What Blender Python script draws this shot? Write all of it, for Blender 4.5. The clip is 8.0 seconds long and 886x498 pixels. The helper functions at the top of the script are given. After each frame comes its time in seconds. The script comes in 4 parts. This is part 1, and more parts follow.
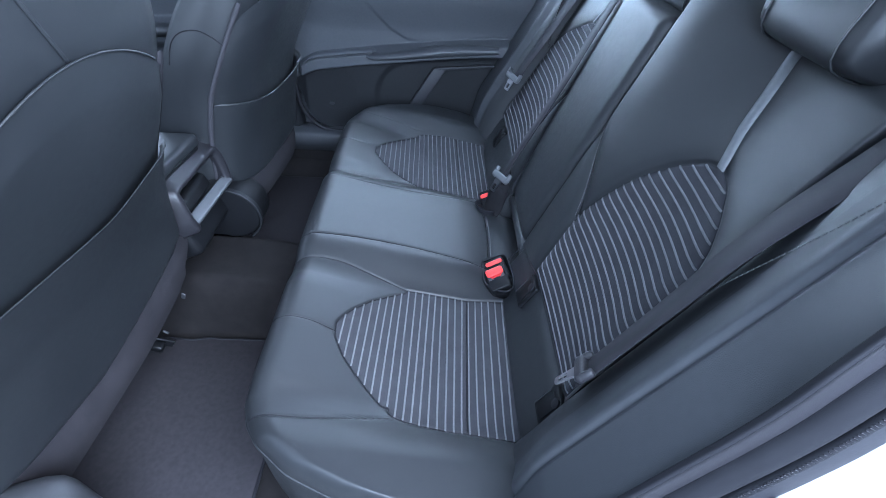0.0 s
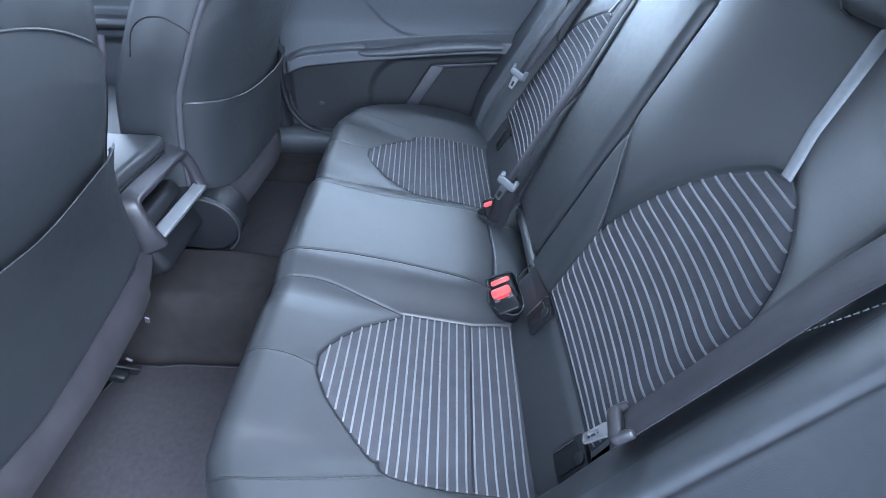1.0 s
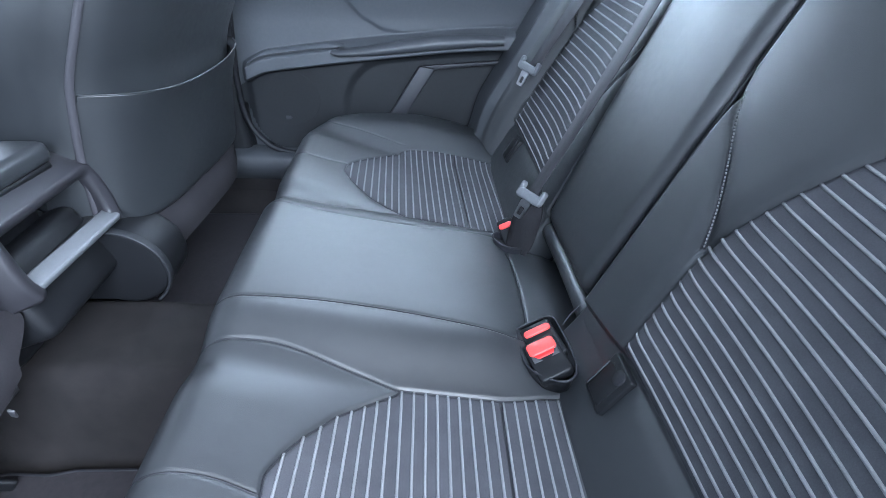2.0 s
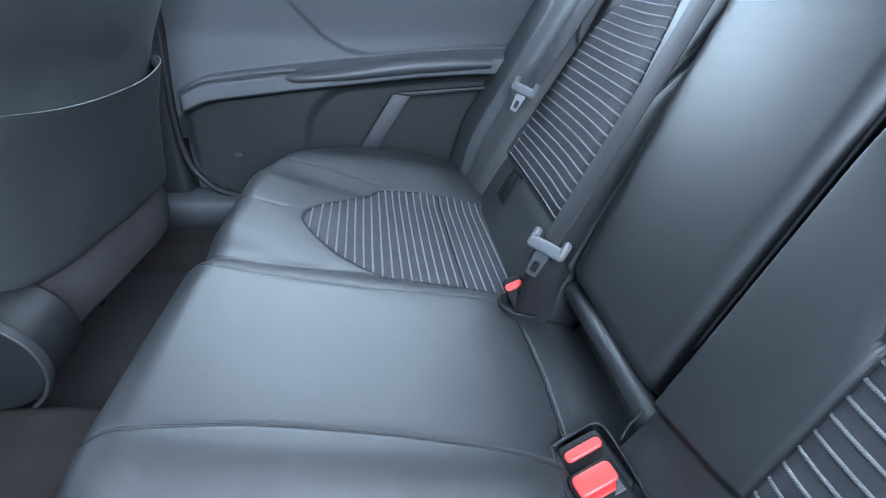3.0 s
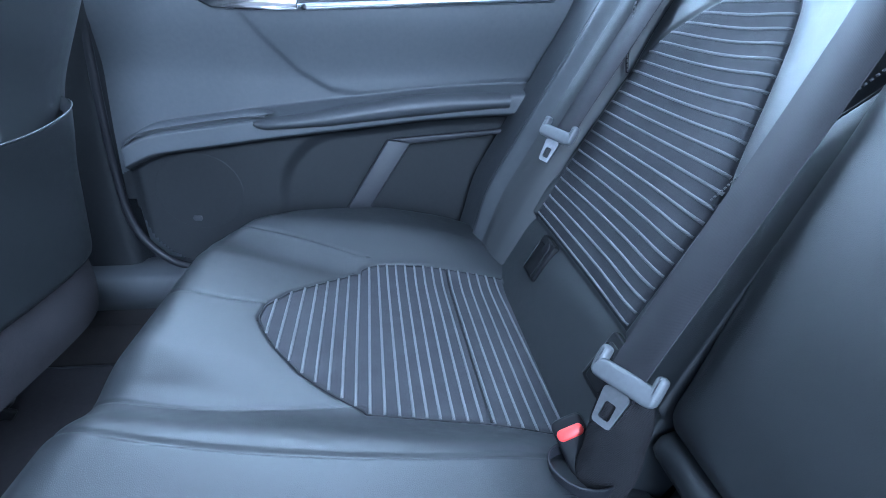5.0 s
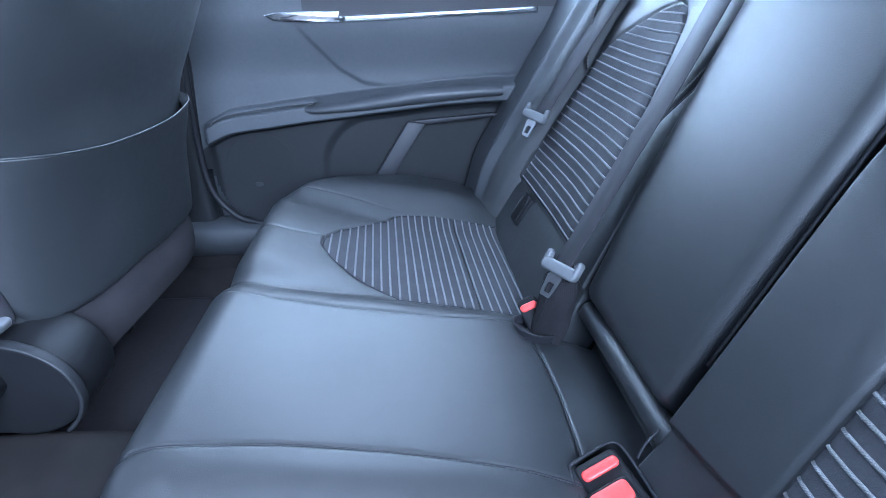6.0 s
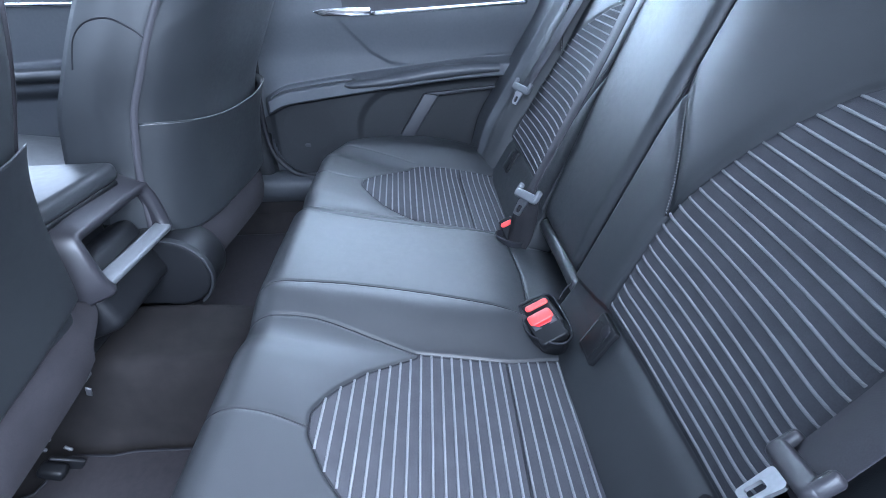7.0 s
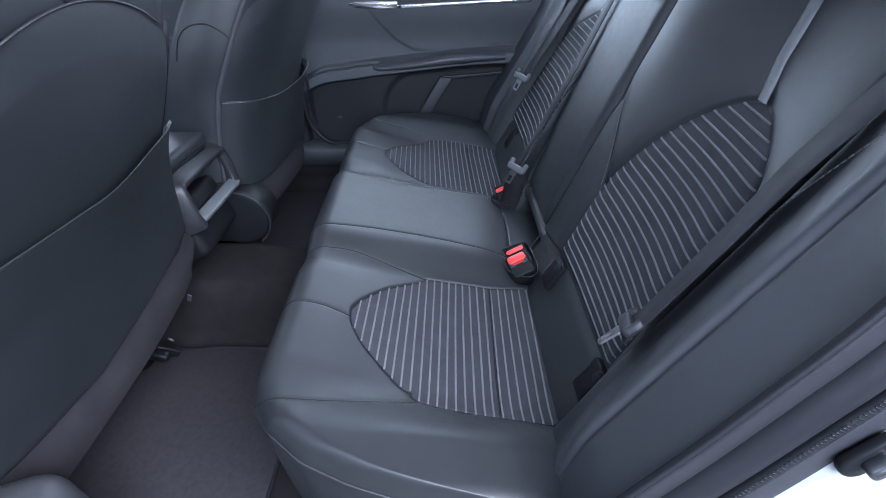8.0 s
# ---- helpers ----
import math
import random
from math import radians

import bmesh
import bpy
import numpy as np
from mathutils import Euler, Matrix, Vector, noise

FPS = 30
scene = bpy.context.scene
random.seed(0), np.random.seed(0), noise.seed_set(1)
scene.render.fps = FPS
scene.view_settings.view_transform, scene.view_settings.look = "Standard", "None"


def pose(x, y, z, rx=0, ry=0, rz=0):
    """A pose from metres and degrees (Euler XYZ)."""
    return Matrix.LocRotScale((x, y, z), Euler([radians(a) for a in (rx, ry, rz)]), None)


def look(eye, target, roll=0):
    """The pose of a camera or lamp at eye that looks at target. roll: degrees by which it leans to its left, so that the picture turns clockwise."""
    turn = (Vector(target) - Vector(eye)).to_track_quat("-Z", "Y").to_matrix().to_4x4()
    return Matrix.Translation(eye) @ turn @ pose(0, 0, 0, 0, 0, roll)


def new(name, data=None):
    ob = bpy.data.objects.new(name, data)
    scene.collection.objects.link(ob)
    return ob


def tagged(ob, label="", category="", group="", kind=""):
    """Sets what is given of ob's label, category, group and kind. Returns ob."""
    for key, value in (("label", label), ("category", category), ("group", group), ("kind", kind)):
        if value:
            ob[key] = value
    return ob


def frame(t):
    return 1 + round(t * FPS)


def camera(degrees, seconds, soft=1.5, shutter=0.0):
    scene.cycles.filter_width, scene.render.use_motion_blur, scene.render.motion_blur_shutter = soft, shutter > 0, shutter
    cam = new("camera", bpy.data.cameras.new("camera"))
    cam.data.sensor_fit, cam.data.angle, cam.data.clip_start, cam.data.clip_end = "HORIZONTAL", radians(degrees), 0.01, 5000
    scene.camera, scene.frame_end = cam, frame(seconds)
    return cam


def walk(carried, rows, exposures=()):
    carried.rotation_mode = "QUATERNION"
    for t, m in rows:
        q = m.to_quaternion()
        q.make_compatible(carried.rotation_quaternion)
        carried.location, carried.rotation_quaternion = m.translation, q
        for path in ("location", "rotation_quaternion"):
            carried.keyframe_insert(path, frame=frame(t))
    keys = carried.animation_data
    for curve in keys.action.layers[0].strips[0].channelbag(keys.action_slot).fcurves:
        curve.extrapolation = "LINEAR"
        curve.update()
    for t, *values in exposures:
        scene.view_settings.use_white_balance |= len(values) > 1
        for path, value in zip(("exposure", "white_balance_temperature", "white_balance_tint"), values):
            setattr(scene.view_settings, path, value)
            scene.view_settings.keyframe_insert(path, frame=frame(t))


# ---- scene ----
cam = camera(84.0, 8.0, soft=0.65)
PATH = [
    (0, (-0.159, -0.913, 0.984), (-0.106, 0.641, -0.273), 3.5),
    (0.5, (-0.15, -0.888, 0.97), (-0.095, 0.671, -0.281), 3.7),
    (1, (-0.162, -0.801, 0.927), (-0.097, 0.761, -0.321), 3.7),
    (1.2, (-0.17, -0.755, 0.903), (-0.103, 0.813, -0.337), 3.5),
    (2.3, (-0.188, -0.523, 0.712), (-0.033, 1.155, -0.366), 2.9),
    (2.5, (-0.191, -0.487, 0.699), (-0.009, 1.202, -0.356), 3.6),
    (3, (-0.194, -0.387, 0.672), (0.041, 1.335, -0.317), 2.6),
    (3.5, (-0.198, -0.29, 0.665), (0.079, 1.468, -0.249), 1.8),
    (4, (-0.19, -0.185, 0.652), (0.098, 1.595, -0.213), 1.5),
    (4.2, (-0.187, -0.138, 0.647), (0.109, 1.646, -0.208), 1.7),
    (5.3, (-0.175, -0.196, 0.631), (0.033, 1.599, -0.227), 1.2),
    (5.5, (-0.186, -0.259, 0.647), (0.035, 1.524, -0.232), 1.2),
    (6, (-0.194, -0.402, 0.681), (-0.024, 1.371, -0.229), 0.5),
    (6.5, (-0.192, -0.552, 0.711), (-0.068, 1.199, -0.246), -0.5),
    (7, (-0.189, -0.702, 0.754), (-0.109, 1.022, -0.257), -0.8),
    (7.5, (-0.185, -0.83, 0.809), (-0.138, 0.865, -0.253), -0.1),
    (8, (-0.176, -0.938, 0.861), (-0.158, 0.722, -0.254), 0.4),
]
walk(cam, [(t, look(eye, target, roll)) for t, eye, target, roll in PATH],
     [(0.0, 0.22, 5350, 12), (0.5, 0.68, 5350, 12), (1.0, 0.85, 5480, 12), (2.5, 0.8, 5800, 9), (3.5, 0.98, 5550, 7), (4.0, 0.70, 5280, 8),
      (5.5, 0.97, 4980, 7), (6.0, 0.94, 5080, 12), (6.5, 0.75, 5250, 12), (7.0, 0.78, 5450, 13), (7.5, 0.94, 5720, 14), (8.0, -0.22, 5780, 16)])


# ---------------------------------------------------------------- light
world = bpy.data.worlds.new("sky")
scene.world = world
world.use_nodes = True
wn, wl = world.node_tree.nodes, world.node_tree.links
wn.clear()
sky = wn.new("ShaderNodeTexSky")
sky.sky_type = "NISHITA"
sky.sun_disc = False
sky.sun_elevation = radians(50)
sky.sun_rotation = radians(125)
sky.air_density, sky.dust_density = 1.0, 2.0
bgn = wn.new("ShaderNodeBackground")
bgn.inputs["Strength"].default_value = 0.15
won = wn.new("ShaderNodeOutputWorld")
wl.new(sky.outputs[0], bgn.inputs[0])
wl.new(bgn.outputs[0], won.inputs[0])

sun = new("sun", bpy.data.lights.new("sun", "SUN"))
sun.data.energy = 1.5
sun.data.angle = radians(35)
sun.data.color = (1.0, 0.97, 0.93)
sun.matrix_world = look((0, 0, 0), (-0.50, 0.70, -1.0))


def window_light(name, eye, target, w, h, power, colour=(0.80, 0.90, 1.0)):
    """Daylight that comes in through one of the car's openings."""
    lamp = new(name, bpy.data.lights.new(name, "AREA"))
    lamp.data.shape, lamp.data.size, lamp.data.size_y = "RECTANGLE", w, h
    lamp.data.energy, lamp.data.color = power, colour
    lamp.matrix_world = look(eye, target)
    return lamp


window_light("door_opening_daylight", (0.44, -1.65, 1.40), (-0.34, 0.30, 0.45), 1.8, 1.2, 136.0)
window_light("rear_window_daylight", (0.85, 0.0, 1.22), (-0.5, 0.2, 0.45), 1.1, 0.5, 72.0)
window_light("far_front_window_daylight", (-1.55, 0.93, 0.93), (-0.9, 0.0, 0.48), 1.1, 0.45, 11.5)
window_light("near_front_window_daylight", (-1.35, -0.95, 0.98), (-0.9, 0.6, 0.50), 0.9, 0.40, 7.0)
window_light("far_window_daylight", (-0.2, 0.86, 0.91), (-0.2, 0.0, 0.45), 0.95, 0.30, 9.5)
window_light("windscreen_daylight", (-1.9, 0.0, 1.2), (-0.6, 0.0, 0.5), 1.2, 0.5, 6.0)


# ---------------------------------------------------------------- materials
def material(name, colour, rough=0.5, metal=0.0, colour2=None, scale=60.0, grain=0.0, grain_scale=900.0,
             rough_var=0.08, coat=0.0, sheen=0.0, cells=False, weave=0.0, weave_scale=700.0, gloss=0.5):
    m = bpy.data.materials.new(name)
    m.use_nodes = True
    n, l = m.node_tree.nodes, m.node_tree.links
    b = n["Principled BSDF"]
    b.inputs["Metallic"].default_value = metal
    b.inputs["Coat Weight"].default_value = coat
    b.inputs["Sheen Weight"].default_value = sheen
    b.inputs["Specular IOR Level"].default_value = gloss
    co = n.new("ShaderNodeTexCoord")
    big = n.new("ShaderNodeTexNoise")
    big.inputs["Scale"].default_value = scale * 0.12
    big.inputs["Detail"].default_value = 5
    fine = n.new("ShaderNodeTexNoise")
    fine.inputs["Scale"].default_value = scale * 3
    fine.inputs["Detail"].default_value = 4
    l.new(co.outputs["Object"], big.inputs["Vector"])
    l.new(co.outputs["Object"], fine.inputs["Vector"])
    mix = n.new("ShaderNodeMix")
    mix.data_type = "RGBA"
    c2 = colour2 or tuple(c * 1.25 for c in colour)
    mix.inputs["A"].default_value = (*colour, 1)
    mix.inputs["B"].default_value = (*c2, 1)
    add = n.new("ShaderNodeMath")
    add.operation = "MULTIPLY_ADD"
    add.inputs[1].default_value = 0.45
    l.new(fine.outputs["Fac"], add.inputs[0])
    half = n.new("ShaderNodeMath")
    half.operation = "MULTIPLY"
    half.inputs[1].default_value = 0.55
    l.new(big.outputs["Fac"], half.inputs[0])
    l.new(half.outputs[0], add.inputs[2])
    span = n.new("ShaderNodeMapRange")
    span.inputs["From Min"].default_value, span.inputs["From Max"].default_value = 0.36, 0.62
    l.new(add.outputs[0], span.inputs["Value"])
    l.new(span.outputs[0], mix.inputs["Factor"])
    l.new(mix.outputs["Result"], b.inputs["Base Color"])
    rr = n.new("ShaderNodeMapRange")
    rr.inputs["From Min"].default_value, rr.inputs["From Max"].default_value = 0.3, 0.7
    rr.inputs["To Min"].default_value, rr.inputs["To Max"].default_value = rough - rough_var, rough + rough_var
    l.new(add.outputs[0], rr.inputs["Value"])
    l.new(rr.outputs[0], b.inputs["Roughness"])
    height = None
    if grain:
        if cells:
            g = n.new("ShaderNodeTexVoronoi")
            g.feature = "DISTANCE_TO_EDGE"
            out = g.outputs["Distance"]
        else:
            g = n.new("ShaderNodeTexNoise")
            g.inputs["Detail"].default_value = 3
            out = g.outputs["Fac"]
        g.inputs["Scale"].default_value = grain_scale
        l.new(co.outputs["Object"], g.inputs["Vector"])
        height = out
    if weave:
        w = n.new("ShaderNodeTexWave")
        w.wave_type, w.bands_direction = "BANDS", "DIAGONAL"
        w.inputs["Scale"].default_value = weave_scale
        w.inputs["Distortion"].default_value = 0.4
        l.new(co.outputs["Object"], w.inputs["Vector"])
        height = w.outputs["Fac"]
        grain = weave
    if height is not None:
        bump = n.new("ShaderNodeBump")
        bump.inputs["Strength"].default_value = grain
        bump.inputs["Distance"].default_value = 0.0006
        l.new(height, bump.inputs["Height"])
        l.new(bump.outputs[0], b.inputs["Normal"])
    return m


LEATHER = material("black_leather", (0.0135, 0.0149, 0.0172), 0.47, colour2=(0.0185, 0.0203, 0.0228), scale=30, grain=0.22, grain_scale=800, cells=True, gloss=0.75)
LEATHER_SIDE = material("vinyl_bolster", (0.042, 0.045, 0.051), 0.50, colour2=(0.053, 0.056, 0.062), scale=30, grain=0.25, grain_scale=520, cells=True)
FABRIC = material("charcoal_fabric", (0.035, 0.0355, 0.041), 0.85, colour2=(0.051, 0.0515, 0.058), scale=260, grain=0.9, grain_scale=1100, gloss=0.2)
LID = material("console_lid_leather", (0.028, 0.030, 0.033), 0.46, colour2=(0.034, 0.036, 0.039), scale=30, gloss=0.5, grain=0.10, grain_scale=800, cells=True)
PAD = material("door_pad_leather", (0.050, 0.053, 0.060), 0.42, colour2=(0.060, 0.063, 0.070), scale=30, grain=0.2, grain_scale=800, cells=True)
RED_DARK = material("dark_red_plastic", (0.55, 0.02, 0.02), 0.4, scale=90)
STRIPE = material("pale_grey_stripe", (0.155, 0.156, 0.163), 0.85, colour2=(0.195, 0.197, 0.205), scale=300, weave=0.7, weave_scale=260, gloss=0.2)
STRAP = material("pale_grey_vinyl", (0.105, 0.111, 0.118), 0.55, scale=60, grain=0.3, grain_scale=900)
THREAD = material("grey_thread", (0.10, 0.10, 0.102), 0.7, scale=300)
WEBBING = material("belt_webbing", (0.026, 0.0248, 0.0285), 0.6, colour2=(0.038, 0.0365, 0.0415), scale=250, weave=0.07, weave_scale=330, gloss=0.2)
# for the bunched fold, darker than WEBBING
WEBBING_DARK = material("darker_webbing", (0.008, 0.0075, 0.009), 0.8, colour2=(0.018, 0.017, 0.019), scale=250, weave=0.6, weave_scale=330, gloss=0.2)
PLASTIC = material("black_plastic", (0.007, 0.0073, 0.0085), 0.45, scale=80, grain=0.2, grain_scale=1200, gloss=0.25)
PLASTIC_GREY = material("grey_plastic", (0.10, 0.104, 0.112), 0.45, scale=80, grain=0.2, grain_scale=1200)
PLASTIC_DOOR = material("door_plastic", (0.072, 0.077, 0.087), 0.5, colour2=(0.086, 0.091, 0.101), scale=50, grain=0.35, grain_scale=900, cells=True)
# copy of PLASTIC_DOOR with the shade below the armrest put into its colour
PLASTIC_SHADED = material("shaded_door_plastic", (0.012, 0.0128, 0.015), 0.55, colour2=(0.018, 0.0192, 0.022), scale=50, grain=0.35, grain_scale=900, cells=True, gloss=0.35)
GRIP = material("dark_grey_plastic", (0.045, 0.046, 0.05), 0.42, scale=80, grain=0.2, grain_scale=1200)
HOOP = material("purplish_black_plastic", (0.020, 0.0192, 0.0225), 0.42, scale=80, grain=0.2, grain_scale=1200)
EDGING = material("purplish_edging", (0.034, 0.032, 0.037), 0.6, scale=80, grain=0.2, grain_scale=1200)
PLASTIC_TRIM = material("mid_grey_plastic", (0.026, 0.026, 0.031), 0.5, scale=80, grain=0.2, grain_scale=1200)
PIANO = material("gloss_black_trim", (0.02, 0.021, 0.023), 0.12, scale=40, rough_var=0.03, coat=0.4)
CHROME = material("chrome", (0.80, 0.80, 0.82), 0.12, metal=1.0, scale=40, rough_var=0.04)
RED = material("red_button", (0.80, 0.05, 0.045), 0.35, scale=90, colour2=(0.85, 0.07, 0.06))
CARPET = material("dark_carpet", (0.010, 0.0090, 0.0094), 0.95, colour2=(0.019, 0.0168, 0.0170), scale=280, grain=1.0, grain_scale=1500, gloss=0.2)
MAT = material("ribbed_floor_mat", (0.024, 0.0218, 0.0248), 0.95, colour2=(0.035, 0.032, 0.0360), scale=900, grain=1.0, grain_scale=1300, gloss=0.2)
FELT = material("grey_felt_flap", (0.020, 0.0182, 0.0212), 0.95, colour2=(0.034, 0.0312, 0.0355), scale=200, grain=0.8, grain_scale=1800, gloss=0.2)
RUBBER = material("black_rubber", (0.012, 0.012, 0.015), 0.55, scale=80, grain=0.2, gloss=0.3)
STEEL = material("bare_steel", (0.22, 0.22, 0.23), 0.38, metal=1.0, scale=90)
PAINT = material("pale_grey_car_paint", (0.34, 0.34, 0.335), 0.25, scale=20, rough_var=0.03, coat=0.5)
LINER = material("pale_headliner", (0.55, 0.55, 0.54), 0.9, scale=200, grain=0.4)
GROUND = material("grey_asphalt", (0.16, 0.16, 0.16), 0.9, colour2=(0.24, 0.24, 0.235), scale=20, grain=0.6, grain_scale=120)
GLASS = bpy.data.materials.new("window_glass")
GLASS.use_nodes = True
_g = GLASS.node_tree.nodes["Principled BSDF"]
_g.inputs["Transmission Weight"].default_value = 1.0
_g.inputs["Roughness"].default_value = 0.0
_g.inputs["IOR"].default_value = 1.1
_g.inputs["Base Color"].default_value = (0.8, 0.85, 0.86, 1)


# ---------------------------------------------------------------- mesh tools
def mesh_object(name, verts, faces, mat, parent=None, label="", smooth=True):
    me = bpy.data.meshes.new(name)
    me.from_pydata([tuple(v) for v in verts], [], faces)
    me.materials.append(mat)
    if smooth:
        me.polygons.foreach_set("use_smooth", [True] * len(me.polygons))
    me.update()
    ob = new(name, me)
    if parent:
        ob.parent = parent
    if label:
        ob["label"] = label
    return ob


def part(name, bm, mat, parent, label="", smooth=True):
    me = bpy.data.meshes.new(name)
    bm.to_mesh(me)
    bm.free()
    me.materials.append(mat)
    if smooth:
        me.polygons.foreach_set("use_smooth", [True] * len(me.polygons))
    ob = new(name, me)
    ob.parent = parent
    if label:
        ob["label"] = label
    return ob


def thing(name, label, category, group="", kind=""):
    return tagged(new(name), label, category, group, kind)


def sheet(name, P, mat, parent, label="", mask=None, flip=False, wrap=False):
    """A grid of points (rows, columns, 3) as one smooth mesh; mask picks cells."""
    P = np.asarray(P, float)
    nu, nv = P.shape[:2]
    ju = np.arange(nu if wrap else nu - 1)
    i, j = np.meshgrid(ju, np.arange(nv - 1), indexing="ij")
    k = (i + 1) % nu
    q = np.stack([i * nv + j, k * nv + j, k * nv + j + 1, i * nv + j + 1], -1)
    if mask is not None:
        q = q[mask]
    q = q.reshape(-1, 4)
    if flip:
        q = q[:, ::-1]
    used, back = np.unique(q, return_inverse=True)
    verts = P.reshape(-1, 3)[used]
    faces = back.reshape(-1, 4)
    me = bpy.data.meshes.new(name)
    me.vertices.add(len(verts))
    me.vertices.foreach_set("co", verts.ravel())
    me.loops.add(faces.size)
    me.loops.foreach_set("vertex_index", faces.ravel().astype(np.int32))
    me.polygons.add(len(faces))
    me.polygons.foreach_set("loop_start", np.arange(0, faces.size, 4, dtype=np.int32))
    me.polygons.foreach_set("use_smooth", np.ones(len(faces), bool))
    me.materials.append(mat)
    me.update(calc_edges=True)
    me.validate()
    if mask is not None:
        # the normals of the whole grid, so that panels of one skin meet softly
        du, dv = np.gradient(P, axis=0), np.gradient(P, axis=1)
        nn = np.cross(du, dv).reshape(-1, 3)[used]
        nn /= np.linalg.norm(nn, axis=1)[:, None] + 1e-12
        if flip:
            nn = -nn
        me.normals_split_custom_set_from_vertices(nn.tolist())
    ob = new(name, me)
    ob.parent = parent
    if label:
        ob["label"] = label
    return ob


def spline(points, n):
    """n points along a smooth curve through the given points."""
    p = np.asarray(points, float)
    d = np.r_[0, np.cumsum(np.linalg.norm(np.diff(p, axis=0), axis=1))]
    e = np.vstack([2 * p[0] - p[1], p, 2 * p[-1] - p[-2]])
    out = []
    for s in np.linspace(0, d[-1], n):
        i = min(max(np.searchsorted(d, s) - 1, 0), len(p) - 2)
        t = (s - d[i]) / max(d[i + 1] - d[i], 1e-9)
        a, b, c, f = e[i], e[i + 1], e[i + 2], e[i + 3]
        out.append(0.5 * (2 * b + (c - a) * t + (2 * a - 5 * b + 4 * c - f) * t * t + (3 * b - a - 3 * c + f) * t ** 3))
    return np.array(out)


def sweep(name, path, profile, mat, parent, label="", up=(0, 0, 1), closed=True):
    """A profile (side, up) carried along a path of points."""
    path = np.asarray(path, float)
    tang = np.gradient(path, axis=0)
    tang /= np.linalg.norm(tang, axis=1)[:, None]
    ups = np.asarray(up, float)
    ups = np.broadcast_to(ups, path.shape)
    side = np.cross(tang, ups)
    side /= np.linalg.norm(side, axis=1)[:, None] + 1e-9
    nrm = np.cross(side, tang)
    n = len(profile)
    verts = [path[i] + side[i] * a + nrm[i] * b for i in range(len(path)) for a, b in profile]
    faces = []
    for i in range(len(path) - 1):
        for j in range(n if closed else n - 1):
            k = (j + 1) % n
            faces.append((i * n + j, i * n + k, (i + 1) * n + k, (i + 1) * n + j))
    if closed:
        faces.append(tuple(range(n))[::-1])
        faces.append(tuple((len(path) - 1) * n + j for j in range(n)))
    return mesh_object(name, verts, faces, mat, parent, label)


def circle(r, n=8, squash=1.0):
    return [(r * math.cos(2 * math.pi * k / n), r * squash * math.sin(2 * math.pi * k / n)) for k in range(n)]


def rounded(w, h, r, n=3):
    """The outline of a rounded rectangle w by h."""
    out = []
    for cx, cy, a in ((w / 2 - r, h / 2 - r, 0), (-w / 2 + r, h / 2 - r, 90), (-w / 2 + r, -h / 2 + r, 180), (w / 2 - r, -h / 2 + r, 270)):
        for k in range(n + 1):
            b = radians(a + 90 * k / n)
            out.append((cx + r * math.cos(b), cy + r * math.sin(b)))
    return out


def tube(name, pts, r, mat, parent, label="", n=40, seg=8, squash=1.0, up=(0, 0, 1)):
    return sweep(name, spline(pts, n), circle(r, seg, squash), mat, parent, label, up)


def box(w, d, h, m=None, bevel=0.004, seg=2):
    """A bevelled block, centred, w by d by h, moved by m."""
    bm = bmesh.new()
    bmesh.ops.create_cube(bm, size=1.0)
    bmesh.ops.scale(bm, vec=(w, d, h), verts=bm.verts)
    bmesh.ops.bevel(bm, geom=bm.edges[:] + bm.verts[:], offset=bevel, segments=seg, affect="EDGES", profile=0.5)
    if m is not None:
        bmesh.ops.transform(bm, matrix=m, verts=bm.verts)
    return bm


def slab(outline, thick, m, bevel=0.002, seg=2):
    """A flat outline (x, y) given a thickness along z, bevelled, moved by m."""
    bm = bmesh.new()
    vs = [bm.verts.new((x, y, 0)) for x, y in outline]
    f = bm.faces.new(vs)
    r = bmesh.ops.extrude_face_region(bm, geom=[f])
    top = [g for g in r["geom"] if isinstance(g, bmesh.types.BMVert)]
    bmesh.ops.translate(bm, vec=(0, 0, thick), verts=top)
    bmesh.ops.recalc_face_normals(bm, faces=bm.faces)
    if bevel:
        flat = [e for e in bm.edges if len(e.link_faces) == 2 and e.calc_face_angle(0) > 0.9]
        bmesh.ops.bevel(bm, geom=flat, offset=bevel, segments=seg, affect="EDGES", profile=0.5)
    bmesh.ops.transform(bm, matrix=m, verts=bm.verts)
    return bm


def axes(o, x, y):
    """A pose with its x and (about) y along the given ways."""
    x = Vector(x).normalized()
    z = x.cross(Vector(y)).normalized()
    y = z.cross(x)
    return Matrix(((x.x, y.x, z.x, o[0]), (x.y, y.y, z.y, o[1]), (x.z, y.z, z.z, o[2]), (0, 0, 0, 1)))


def smooth(a, b, x):
    t = np.clip((x - a) / (b - a), 0, 1)
    return t * t * (3 - 2 * t)


def dist_to(points, X, Y):
    """The distance of every (X, Y) from a line of points."""
    best = np.full(np.shape(X), 9.0)
    for (x0, y0), (x1, y1) in zip(points[:-1], points[1:]):
        dx, dy = x1 - x0, y1 - y0
        t = np.clip(((X - x0) * dx + (Y - y0) * dy) / (dx * dx + dy * dy + 1e-12), 0, 1)
        best = np.minimum(best, np.hypot(X - x0 - t * dx, Y - y0 - t * dy))
    return best


def soft_interp(x, px, py, width):
    """A table read with its corners rounded over the width."""
    k = np.linspace(-1, 1, 9)
    w = 1 - np.abs(k) * 0.8
    return sum(wi * np.interp(x + ki * width, px, py) for ki, wi in zip(k, w)) / w.sum()


